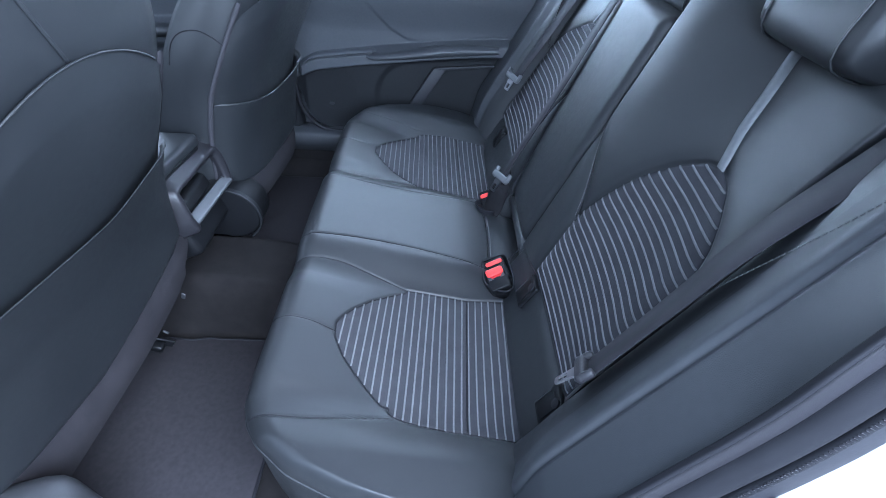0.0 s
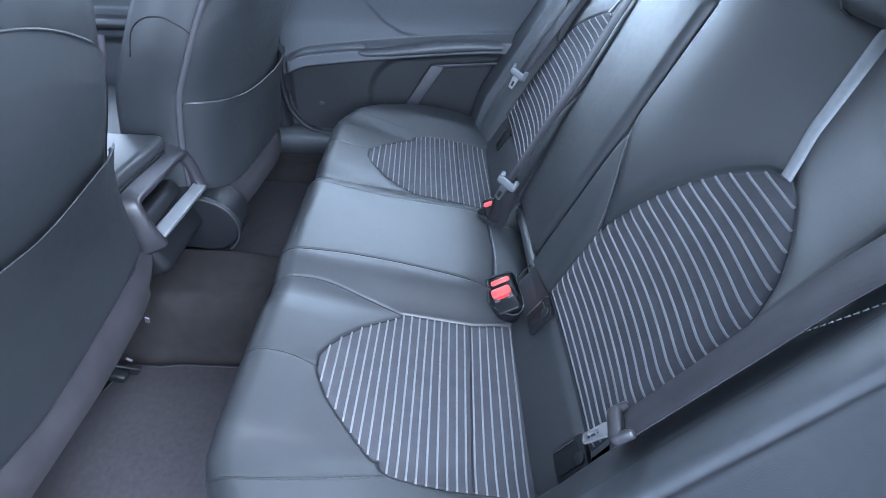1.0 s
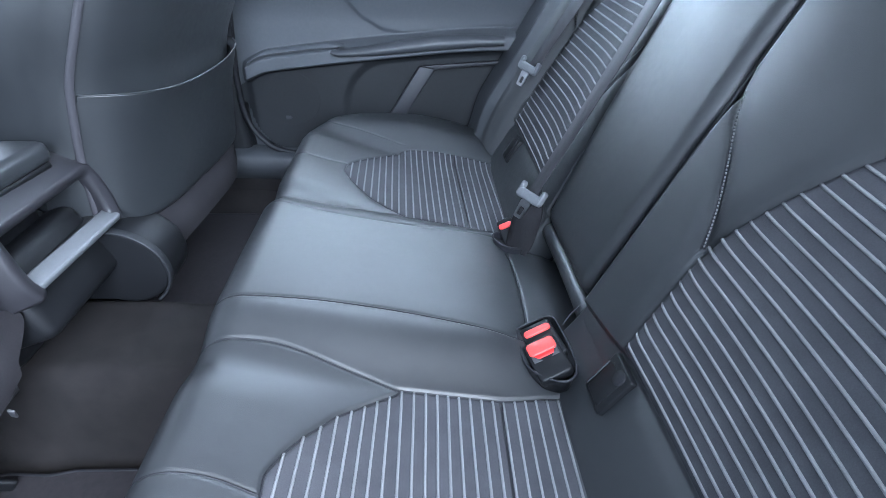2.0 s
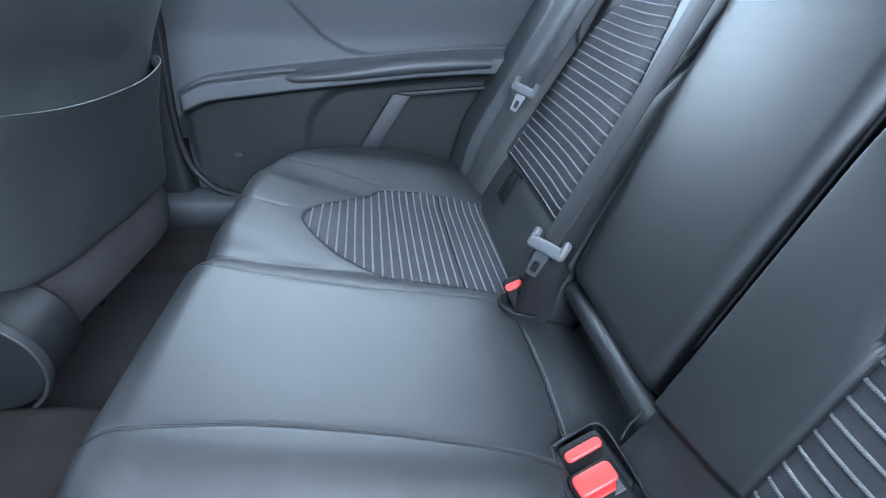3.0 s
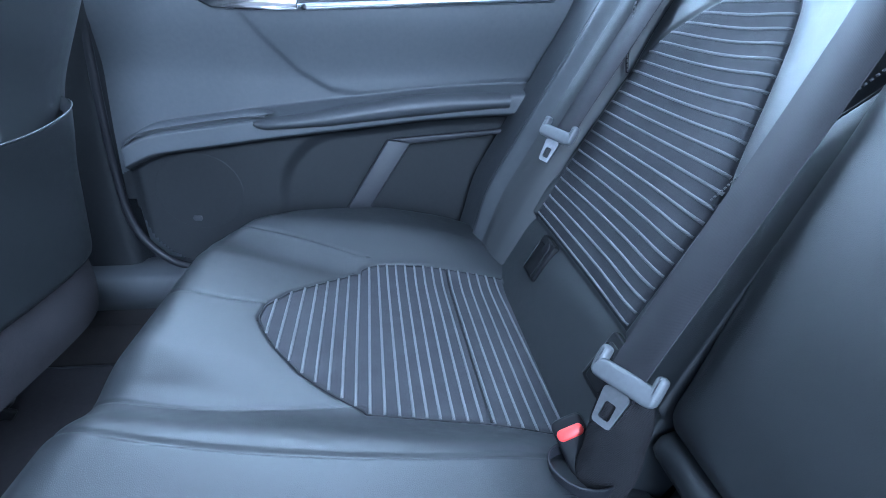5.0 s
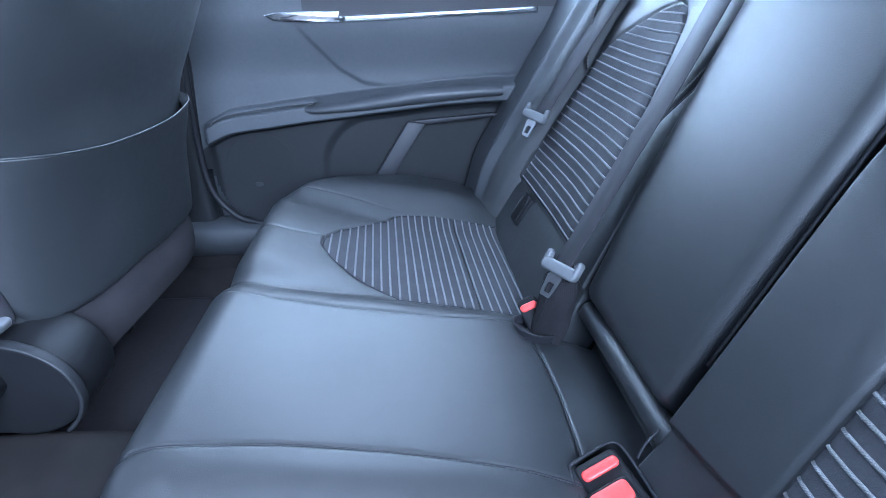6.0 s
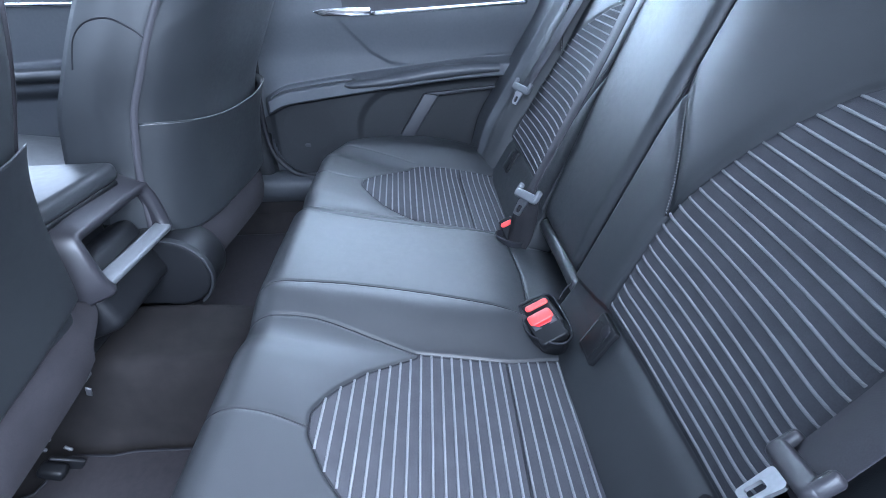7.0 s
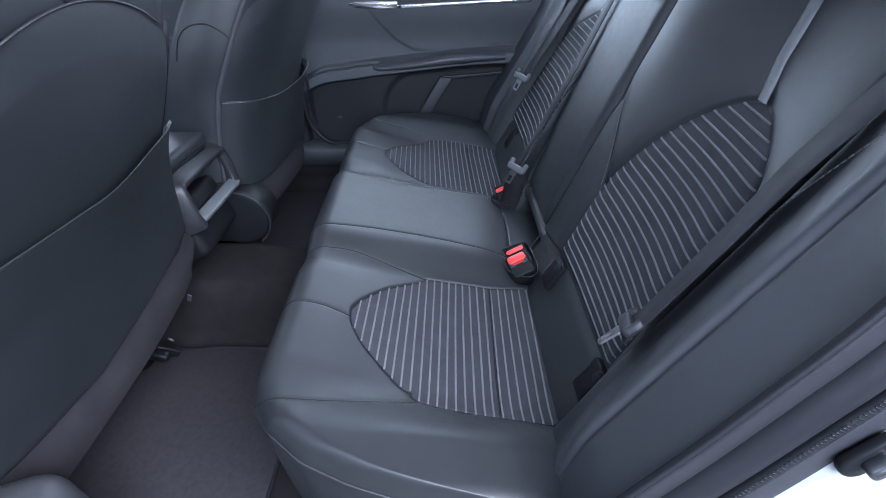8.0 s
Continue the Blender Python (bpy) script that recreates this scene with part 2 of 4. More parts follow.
# ---------------------------------------------------------------- rear seat cushion
def lip_x(m):
    return soft_interp(m, [0, 0.49, 0.52, 0.553, 0.588, 0.613, 0.630, 0.642, 0.652],
                       [-0.430, -0.428, -0.415, -0.390, -0.343, -0.279, -0.21, -0.11, 0.0], 0.006)


def insert_x(m):
    f = soft_interp(m, [0.0, 0.186, 0.196, 0.207, 0.218, 0.240, 0.258, 0.275, 0.300, 0.322, 0.350, 0.388, 0.406, 0.437, 0.466, 0.484, 0.493, 0.499, 0.504],
                    [-0.199, -0.199, -0.203, -0.222, -0.238, -0.266, -0.279, -0.293, -0.308, -0.318, -0.316, -0.297, -0.283, -0.256, -0.228, -0.210, -0.196, -0.165, -0.11], 0.004)
    return np.where(m > 0.47, np.maximum(f, 0.5 * lip_x(m)), f)


def cushion_z(x, y):
    m = np.abs(y)
    seat = -0.003 + 0.025 * smooth(-0.20, -0.43, x)
    crown = 0.030 * (1 - smooth(0.115, 0.210, m)) + seat * smooth(0.15, 0.25, m) * (1 - smooth(0.44, 0.53, m)) + 0.030 * smooth(0.46, 0.57, m)
    puff = 0.012 * smooth(0.50, 0.57, m) * smooth(-0.36, -0.15, x)
    return 0.262 - 0.19 * x + crown * (0.35 + 0.65 * smooth(0.06, -0.1, x)) + puff


def cushion_warp(x, m):
    """The inner edge of an insert runs a little askew."""
    return 0.012 * smooth(0.01, -0.09, x) * smooth(0.11, 0.19, m) * (1 - smooth(0.19, 0.32, m))


def place(y):
    """The far seat's insert sits a little nearer the middle than a mirror image."""
    return y - 0.011 * smooth(0.13, 0.20, y) * (1 - smooth(0.52, 0.60, y))


def mirrored(line):
    return [[(x, y - 0.005) for x, y in line], [(x, 0.019 - y) for x, y in line]]


SEAM_A = spline([(-0.445, -0.125), (-0.41, -0.108), (-0.31, -0.095), (-0.21, -0.095), (-0.11, -0.103), (-0.03, -0.115)], 24)[:, :2]
SEAM_B = spline([(-0.445, -0.178), (-0.40, -0.164), (-0.34, -0.161), (-0.27, -0.178), (-0.2, -0.198)], 20)[:, :2]
SEAM_TIP = spline([(-0.445, -0.335), (-0.37, -0.326), (-0.318, -0.336)], 8)[:, :2]
SEAM_BOLSTER = spline([(-0.43, -0.517), (-0.32, -0.508), (-0.208, -0.486)], 8)[:, :2]
CREASE = [(-0.030, -0.108), (-0.026, -0.06), (-0.023, 0.0), (-0.025, 0.06), (-0.030, 0.105)]
ALL_SEAMS = [s for line in (SEAM_A, SEAM_B, SEAM_TIP, SEAM_BOLSTER) for s in mirrored([tuple(p) for p in line])]

cushion = thing("rear_bench", "black leather rear bench seat with pale-striped charcoal fabric inserts", "car seat")
in0, in1 = 0.190, 0.504
m_cols = np.r_[np.linspace(0, in0, 104)[:-1], np.linspace(in0, in1, 141)[:-1], np.linspace(in1, 0.6515, 84)]
ys = np.r_[-m_cols[::-1], m_cols[1:]]
LIP_R = 0.042
mcol = np.abs(ys)
xl, xi = lip_x(mcol), np.maximum(insert_x(mcol), lip_x(mcol) + 0.003)
grid = []
for s in np.linspace(1, 0, 16)[:-1]:                       # the skirt below the lip
    x = xl + 0.004 + 0.030 * s * s
    z = cushion_z(xl, ys) - LIP_R - 0.20 * s
    grid.append(np.stack([x, ys, z], -1))


def top_point(x, y, xlip):
    e = np.minimum(np.maximum(x - xlip, 0), LIP_R)
    edge = np.minimum(np.maximum(0.652 - np.abs(y), 0), 0.03)
    z = cushion_z(x, y) - (LIP_R - np.sqrt(np.maximum(LIP_R ** 2 - (LIP_R - e) ** 2, 0)))
    z -= 0.8 * (0.03 - np.sqrt(np.maximum(0.03 ** 2 - (0.03 - edge) ** 2, 0)))
    return z


for s in np.r_[np.linspace(0, 0.35, 50)[:-1] * np.linspace(0, 1, 49), np.linspace(0.35, 1, 90)][:-1]:
    x = xl + (xi - xl) * s
    yw = np.sign(ys) * (mcol + cushion_warp(x, mcol))
    grid.append(np.stack([x, yw, top_point(x, yw, xl)], -1))
lead_rows = len(grid)
for s in np.linspace(0, 1, 110)[:-1]:
    x = xi + (0 - xi) * s
    yw = np.sign(ys) * (mcol + cushion_warp(x, mcol))
    grid.append(np.stack([x, yw, top_point(x, yw, xl)], -1))
ins_rows = len(grid)
for s in np.linspace(0, 1, 26):
    x = 0.075 * s + 0 * ys
    z = top_point(x, ys, xl) - 0.05 * smooth(0.035, 0.075, x) * smooth(0.09, 0.12, mcol)
    grid.append(np.stack([x, ys, z], -1))
C = np.array(grid)
groove = np.zeros(C.shape[:2])
for line in ALL_SEAMS:
    d = dist_to([tuple(p) for p in line], C[..., 0], C[..., 1])
    groove = np.minimum(groove, -0.0018 * np.exp(-(d / 0.0020) ** 2) - 0.0005 * np.exp(-(d / 0.012) ** 2))
d = dist_to(CREASE, C[..., 0], C[..., 1])
groove = np.minimum(groove, -0.0022 * np.exp(-(d / 0.0024) ** 2) - 0.0014 * np.exp(-(d / 0.020) ** 2))
# the rim of each striped insert is drawn down too
for sgn in (-1, 1):
    mm = np.linspace(in0, in1, 60)
    rim = [(-0.01 * k, sgn * (in0 + float(cushion_warp(-0.01 * k, in0)))) for k in range(20)] + [(float(insert_x(v)), sgn * (v + float(cushion_warp(insert_x(v), v)))) for v in mm] + [(0.0, sgn * in1), (0.0, sgn * in0)]
    d = dist_to(rim, C[..., 0], C[..., 1])
    groove = np.minimum(groove, -0.0026 * np.exp(-(d / 0.0026) ** 2) - 0.0005 * np.exp(-(d / 0.012) ** 2))
wob = np.array([[noise.noise((px * 9, py * 9, 0.0)) for px, py, _ in row[::6]] for row in C[::6]])
wob = np.repeat(np.repeat(wob, 6, 0), 6, 1)[:C.shape[0], :C.shape[1]]
for _ in range(6):
    wob[1:-1, 1:-1] = (wob[:-2, 1:-1] + wob[2:, 1:-1] + wob[1:-1, :-2] + wob[1:-1, 2:]) / 4
groove += 0.0007 * wob


def cross_x(m):
    """The seam across each insert runs a little askew, as its stripes do."""
    return -0.0895 + 0.0095 * (0.5 - m) / 0.3


C[..., 2] += groove
C[..., 2] += 0.007 * smooth(-0.030, 0.035, C[..., 0]) * (1 - smooth(0.092, 0.112, mcol))
C[..., 2] -= 0.003 * np.exp(-((C[..., 0] - cross_x(mcol)[None]) / 0.0032) ** 2) * (mcol > in0) * (mcol < in1) * (np.arange(len(C)) >= lead_rows)[:, None]
cell_m = 0.5 * (mcol[:-1] + mcol[1:])
row = np.arange(len(C) - 1)[:, None]
is_ins = (row >= lead_rows) & (row < ins_rows) & (cell_m > in0)[None] & (cell_m < in1)[None]
cx = 0.25 * (C[:-1, :-1, 0] + C[1:, :-1, 0] + C[:-1, 1:, 0] + C[1:, 1:, 0])
cyy = 0.25 * (C[:-1, :-1, 1] + C[1:, :-1, 1] + C[:-1, 1:, 1] + C[1:, 1:, 1])
ya = np.interp(cx, SEAM_A[:, 0], SEAM_A[:, 1])
yb = np.interp(cx, SEAM_B[:, 0], SEAM_B[:, 1])
ybo = np.interp(cx, SEAM_BOLSTER[:, 0], SEAM_BOLSTER[:, 1])
am = np.abs(cyy)
far = cyy > 0
ya = np.where(far, ya - 0.019, ya - 0.005)
yb = np.where(far, yb - 0.019, yb - 0.005)
ybo = np.where(far, ybo - 0.019, ybo - 0.005)
centre = (am < -ya) & ~is_ins
channel = (am >= -ya) & (am < np.where(cx < -0.2, -yb, in0 + cushion_warp(cx, in0))) & ~is_ins
bolster = (am > np.where(cx < -0.212, -ybo, in1)) & ~is_ins
rest = ~(centre | channel | bolster | is_ins)
C[..., 1] = place(C[..., 1])
sheet("centre_panel", C, LEATHER, cushion, mask=centre & (cx < -0.025), flip=True)
yc_ = np.linspace(-0.104, 0.104, 40)
xc_ = np.interp(yc_, [p[1] for p in CREASE], [p[0] for p in CREASE])
sweep("crease_line", np.stack([xc_, yc_, top_point(xc_, yc_, lip_x(np.abs(yc_))) - 0.0020], -1), circle(0.0016, 5), RUBBER, cushion)
sheet("rear_pad", C, LEATHER, cushion, mask=centre & (cx >= -0.025), flip=True)
for sgn in (-1, 1):
    here = cyy * sgn > 0
    sheet("channel_panel", C, LEATHER, cushion, mask=channel & here, flip=True)
    sheet("front_panel", C, LEATHER, cushion, mask=rest & here, flip=True)
    sheet("side_bolster", C, LEATHER, cushion, mask=bolster & here, flip=True)
    ins = sheet("seat_insert", C, FABRIC, cushion, "charcoal fabric seat insert with pale stripes", mask=is_ins & here, flip=True)
    mm = np.linspace(in0 + 0.001, in1 - 0.001, 200)
    fx = insert_x(mm)
    for k in range(-18, 7):
        askew = -0.0852 + (0.0141 if k > 0 else 0.01325) * k
        ok = mm[fx < askew + 0.0075 * (0.5 - mm) / 0.3 - 0.0003]
        if len(ok) < 6:
            continue
        yy = np.linspace(ok[0], ok[-1], 60)
        x0 = np.minimum(askew + 0.0075 * (0.5 - yy) / 0.3, 0.0)
        rim_d = np.minimum(x0 - insert_x(yy), np.minimum(yy - in0, in1 - yy))
        zz = cushion_z(x0, yy + cushion_warp(x0, yy)) - 0.0010 * np.exp(-(rim_d / 0.0026) ** 2) - 0.0005 * np.exp(-(rim_d / 0.012) ** 2)
        zz -= 0.003 * np.exp(-((x0 - cross_x(yy)) / 0.0032) ** 2)
        path = np.stack([x0 + 0.0006 * np.sin(yy * 9 + k), place(sgn * (yy + cushion_warp(x0, yy))), zz + 0.0006], -1)
        sweep("stripe", path, [(-0.0016, -0.0008), (-0.0011, 0.0006), (0.0, 0.0010), (0.0011, 0.0006), (0.0016, -0.0008)], STRIPE, ins)
    # the cross seam of the insert and the dark seam round its rim
    yy = np.linspace(in0 + 0.003, in1 - 0.003, 60)
    xs_ = cross_x(yy)
    sweep("cross_seam", np.stack([xs_, place(sgn * (yy + cushion_warp(xs_, yy))), cushion_z(xs_, yy + cushion_warp(xs_, yy)) - 0.0024], -1), circle(0.0016, 5), RUBBER, ins)
    mr = np.linspace(in0 + 0.001, in1 - 0.002, 120)
    rx_ = np.r_[np.linspace(-0.004, float(insert_x(in0)), 30), insert_x(mr), np.linspace(float(insert_x(in1 - 0.002)), -0.004, 20)]
    rm_ = np.r_[np.full(30, in0), mr, np.full(20, in1 - 0.001)]
    rm_ = rm_ + cushion_warp(rx_, rm_)
    sweep("rim_seam", np.stack([rx_, place(sgn * rm_), top_point(rx_, rm_, lip_x(rm_)) - 0.0024], -1), circle(0.0013, 5), RUBBER, ins)
    for line in (SEAM_A, SEAM_B, SEAM_TIP, SEAM_BOLSTER):
        dense = spline([(a, b, 0) for a, b in line], 60)
        sx_, sy_ = dense[:, 0], -dense[:, 1] + (0.005 if sgn < 0 else -0.019)
        keep_ = sx_ > lip_x(sy_) + 0.004
        sx_, sy_ = sx_[keep_], sy_[keep_]
        sweep("seam_line", np.stack([sx_, place(sgn * sy_), top_point(sx_, sy_, lip_x(sy_)) - 0.0018], -1), circle(0.0011, 5), RUBBER, cushion)
    mp = np.linspace(0.508, 0.6515, 60)
    px = lip_x(mp)
    pz = cushion_z(px, mp) - LIP_R - 0.8 * (0.03 - np.sqrt(np.maximum(0.03 ** 2 - (0.03 - np.minimum(0.652 - mp, 0.03)) ** 2, 0)))
    sweep("piping", np.stack([px + 0.0005, sgn * mp, pz], -1), circle(0.0024, 6), LEATHER, cushion)


# ---------------------------------------------------------------- rear seat backrest
def back_x(z):
    return 0.04 + 0.54 * (z - 0.36)


def centre_x(z):
    return 0.032 + 0.37 * (z - 0.35)


NORMAL = np.array([-0.880, 0.0, 0.475])


def insert_top(m):
    return soft_interp(m, [0.0, 0.188, 0.198, 0.222, 0.238, 0.254, 0.284, 0.320, 0.348, 0.380, 0.418, 0.446, 0.462, 0.470, 0.5],
                       [0.46, 0.46, 0.492, 0.552, 0.584, 0.610, 0.647, 0.674, 0.681, 0.670, 0.644, 0.620, 0.594, 0.572, 0.54], 0.006)


def back_shift(m, z):
    a = 0.008 * np.clip(1 - (z - 0.367) / 0.12, 0, 1) * smooth(0.14, 0.205, m) * (1 - smooth(0.205, 0.34, m))
    b = 0.016 * np.clip(1 - (z - 0.367) / 0.2, 0, 1) * smooth(0.34, 0.475, m) * (1 - smooth(0.475, 0.52, m))
    return a + b


def reach(m, sgn):
    """The far half of the backrest is a little wider."""
    return 0.030 * smooth(0.28, 0.47, m) * (sgn > 0) - 0.009 * (1 - smooth(0.108, 0.17, m)) * (sgn < 0)


def back_relief(m, z):
    """How far the backrest stands out in front of its slope."""
    flank = np.maximum(back_x(z) - centre_x(z), 0) * 0.88 * (1 - smooth(0.12, 0.36, m))
    dish = -0.003 * smooth(0.2, 0.3, m) * (1 - smooth(0.4, 0.47, m)) * smooth(0.33, 0.42, z) * (1 - smooth(0.6, 0.75, z))
    side = 0.006 * smooth(0.36, 0.462, m) * smooth(0.36, 0.5, z)
    top = -0.05 * smooth(0.80, 0.90, z)
    return flank + dish + side + top


def back_point(m, z, extra=0.0):
    n = back_relief(m, z) + extra
    return back_x(z) + NORMAL[0] * n, z + NORMAL[2] * n


backrest = cushion
BI0, BI1, BZ0 = 0.198, 0.468, 0.367
OUT = 0.480
bm_cols = np.r_[np.linspace(0.108, 0.118, 6)[:-1], np.linspace(0.118, BI0, 40)[:-1], np.linspace(BI0, BI1, 116)[:-1], np.linspace(BI1, OUT, 4)]
FLANK_STITCH = [(0.198, 0.487), (0.180, 0.517), (0.157, 0.547), (0.130, 0.578), (0.112, 0.604)]
for sgn in (-1, 1):
    zt = insert_top(bm_cols)
    rows = []
    for s in np.linspace(0, 1, 60)[:-1] ** 0.7:
        rows.append(0.24 + (BZ0 - 0.24) * s + 0 * bm_cols)
    r0 = len(rows)
    for s in np.linspace(0, 1, 130)[:-1]:
        rows.append(BZ0 + (zt - BZ0) * s)
    r1 = len(rows)
    for s in np.linspace(0, 1, 110):
        rows.append(zt + (0.93 - zt) * s)
    Z = np.array(rows)
    M = np.broadcast_to(bm_cols[None], Z.shape)
    Mw = M + back_shift(M, Z) + reach(M, sgn)
    extra = np.zeros(Z.shape)
    rim = [(BI0, BZ0)] + [(v, float(insert_top(v))) for v in np.linspace(BI0, BI1, 60)] + [(BI1, BZ0), (BI0, BZ0)]
    d = dist_to(rim, M, Z)
    extra -= 0.0035 * np.exp(-(d / 0.003) ** 2) + 0.004 * np.exp(-(d / 0.014) ** 2)
    d = dist_to(FLANK_STITCH, M, Z)
    extra -= 0.003 * np.exp(-(d / 0.003) ** 2) + 0.004 * np.exp(-(d / 0.014) ** 2)
    extra -= 0.05 * (1 - smooth(0.108, 0.118, M)) ** 2          # rolls into the gap beside the centre panel
    foot = np.interp(M, [0.108, 0.198], [0.350, BZ0])
    extra -= 0.008 * smooth(foot + 0.001, foot - 0.006, Z)      # stands over the lower panel
    extra -= 0.03 * smooth(0.468, 0.480, M) ** 2 * smooth(0.40, 0.5, Z)
    extra += 0.0005 * np.array([[noise.noise((a * 8 * sgn, b * 8, 3.0)) for a, b in zip(ra, rb)] for ra, rb in zip(M[:, ::1], Z[:, ::1])])
    X, Zp = back_point(M, Z, extra)
    P = np.stack([X, sgn * Mw, Zp], -1)
    rr = np.arange(len(P) - 1)[:, None]
    cm = 0.5 * (bm_cols[:-1] + bm_cols[1:])[None]
    ins_mask = (rr >= r0) & (rr < r1) & (cm > BI0) & (cm < BI1)
    cz = 0.25 * (Z[:-1, :-1] + Z[1:, :-1] + Z[:-1, 1:] + Z[1:, 1:])
    fl = np.interp(cz, [p[1] for p in FLANK_STITCH], [p[0] for p in FLANK_STITCH])
    flank_mask = (cm < np.where(cz < 0.480, BI0, fl)) & (cz < 0.604) & ~ins_mask
    lower = (rr < r0) & ~flank_mask
    up = sgn > 0
    sheet("lower_panel", P, LEATHER, backrest, mask=lower, flip=up)
    sheet("flank_panel", P, LEATHER, backrest, mask=flank_mask, flip=up)
    sheet("upper_panel", P, LEATHER, backrest, mask=~(ins_mask | flank_mask | lower), flip=up)
    ins = sheet("back_insert", P, FABRIC, backrest, "charcoal fabric back insert with pale stripes", mask=ins_mask, flip=up)
    mm = np.linspace(BI0 + 0.001, BI1 - 0.001, 240)
    tops = insert_top(mm)
    def slant(m, k):
        """The height of the k-th stripe, which runs a little aslope."""
        if sgn < 0:
            z0 = 0.3629 + 0.01265 * k
            return z0 - 0.075 * (m - 0.215) * min(max((z0 - 0.365) / 0.10, 0), 1)
        z0 = 0.3723 + 0.01245 * k
        return z0 + 0.047 * (m - 0.193) * min(max((z0 - 0.37) / 0.18, 0), 1)

    for k in range(0, 28):
        ok = mm[(tops > slant(mm, k) + 0.001) & (slant(mm, k) > BZ0 + 0.002)]
        if len(ok) < 6:
            continue
        a = np.linspace(ok[0] + 0.0005, ok[-1] - 0.0005, 44)
        zz = slant(a, k)
        dr = dist_to(rim, a, zz)
        ex = -0.0035 * np.exp(-(dr / 0.003) ** 2) - 0.004 * np.exp(-(dr / 0.014) ** 2) + 0.0004
        ex = ex + 0.0005 * np.array([noise.noise((q * 8 * sgn, w * 8, 3.0)) for q, w in zip(a, zz)])
        xx, zp = back_point(a, zz, ex)
        path = np.stack([xx, sgn * (a + back_shift(a, zz) + reach(a, sgn)), zp], -1)
        sweep("stripe", path, [(-0.0017, -0.0008), (-0.0012, 0.0007), (0.0, 0.0011), (0.0012, 0.0007), (0.0017, -0.0008)], STRIPE, ins, up=NORMAL)
    # the row of stitches on the flank
    line = spline([(m, 0, z) for m, z in FLANK_STITCH], 90)
    for k in range(0, 88, 2):
        q = line[k:k + 2]
        mq, zq = q[:, 0] + 0.0035, q[:, 2] + 0.002
        xx, zp = back_point(mq, zq, 0.0006)
        sweep("stitch", np.stack([xx, sgn * (mq + back_shift(mq, zq)), zp], -1), circle(0.0009, 5), THREAD, backrest, up=NORMAL)
    mq, zq = line[:, 0] - 0.0015, line[:, 2] - 0.001
    xx, zp = back_point(mq, zq, -0.0055)
    sweep("flank_seam", np.stack([xx, sgn * (mq + back_shift(mq, zq)), zp], -1), circle(0.0016, 5), RUBBER, backrest, up=NORMAL)
    # the pale band from the insert up to the headrest
    bz = np.linspace(0.680, 0.815, 24)
    bmid = np.interp(bz, [0.680, 0.723, 0.815], [0.350, 0.328, 0.300])
    L = []
    for off, lift in ((-0.0072, -0.002), (-0.0064, 0.0012), (0.0, 0.0016), (0.0064, 0.0012), (0.0072, -0.002)):
        xx, zp = back_point(bmid + off, bz, lift + 0.0015)
        L.append(np.stack([xx, sgn * (bmid + off), zp], -1))
    sheet("accent_band", np.array(L), STRAP, backrest, "pale grey accent band", flip=up)

# the centre panel that folds down as an armrest
zc = np.linspace(0.345, 0.805, 90)
w_half = 0.101
prof = np.r_[np.linspace(-1, -0.82, 10)[:-1], np.linspace(-0.82, 0.82, 30)[:-1], np.linspace(0.82, 1, 10)]
Pc = []
for z in zc:
    u = np.abs(prof)
    roll = 0.020 * (1 - np.sqrt(np.maximum(1 - ((u - 0.80).clip(0) / 0.2) ** 2, 0)))
    endr = 0.022 * (1 - math.sqrt(max(1 - max(0.345 + 0.022 - z, 0) ** 2 / 0.022 ** 2, 0))) + 0.022 * (1 - math.sqrt(max(1 - max(z - 0.805 + 0.022, 0) ** 2 / 0.022 ** 2, 0)))
    out = -roll - endr + 0.006 * (1 - prof ** 2) * smooth(0.345, 0.42, z)
    Pc.append(np.stack([centre_x(z) - 0.94 * out, np.where(prof > 0, prof * (w_half + 0.016 + 0.013 * smooth(0.36, 0.52, z)), prof * (w_half - 0.009)), z + 0.35 * out], -1))
Pc = np.array(Pc)
back_layer = Pc[:, [0, -1]].copy()
back_layer[..., 0] += 0.07
full = np.concatenate([back_layer[:, :1], Pc, back_layer[:, 1:]], 1)
capb, capt = full[:1].copy(), full[-1:].copy()
capb[..., 0] += 0.05
capt[..., 0] += 0.06
sheet("armrest_panel", np.concatenate([capb, full, capt], 0), LEATHER, backrest, "smooth leather centre armrest panel", flip=True)
tube("roll", [(0.047, -0.108, 0.322), (0.047, 0, 0.324), (0.047, 0.108, 0.322)], 0.016, LEATHER, backrest)
part("centre_base", box(0.03, 0.215, 0.20, pose(0.085, 0, 0.30, 0, 20, 0), 0.008), LEATHER, backrest)
# filler board added so no daylight shows through gaps behind the cushion
part("gap_filler_board", box(0.02, 1.20, 0.34, pose(0.118, 0, 0.34, 0, 26, 0), 0.004), PLASTIC, backrest)
for sgn in (-1, 1):
    zz = np.linspace(0.40, 0.80, 40)
    sweep("panel_piping", np.stack([centre_x(zz) + 0.016, (-0.0925 + 0 * zz if sgn < 0 else 0.1175 + 0.013 * smooth(0.36, 0.52, zz)), zz], -1), circle(0.0025, 6), LEATHER, backrest)
tube("pad_end_seam", [(0.012, -0.110, 0.312), (0.020, -0.104, 0.322), (0.032, -0.101, 0.337)], 0.0012, RUBBER, backrest, n=12, seg=5)
# the back of the bench, down to the floor behind it
part("seat_back_shell", box(0.04, 1.36, 0.75, pose(0.47, 0, 0.62, 0, 28, 0), 0.01), CARPET, backrest)


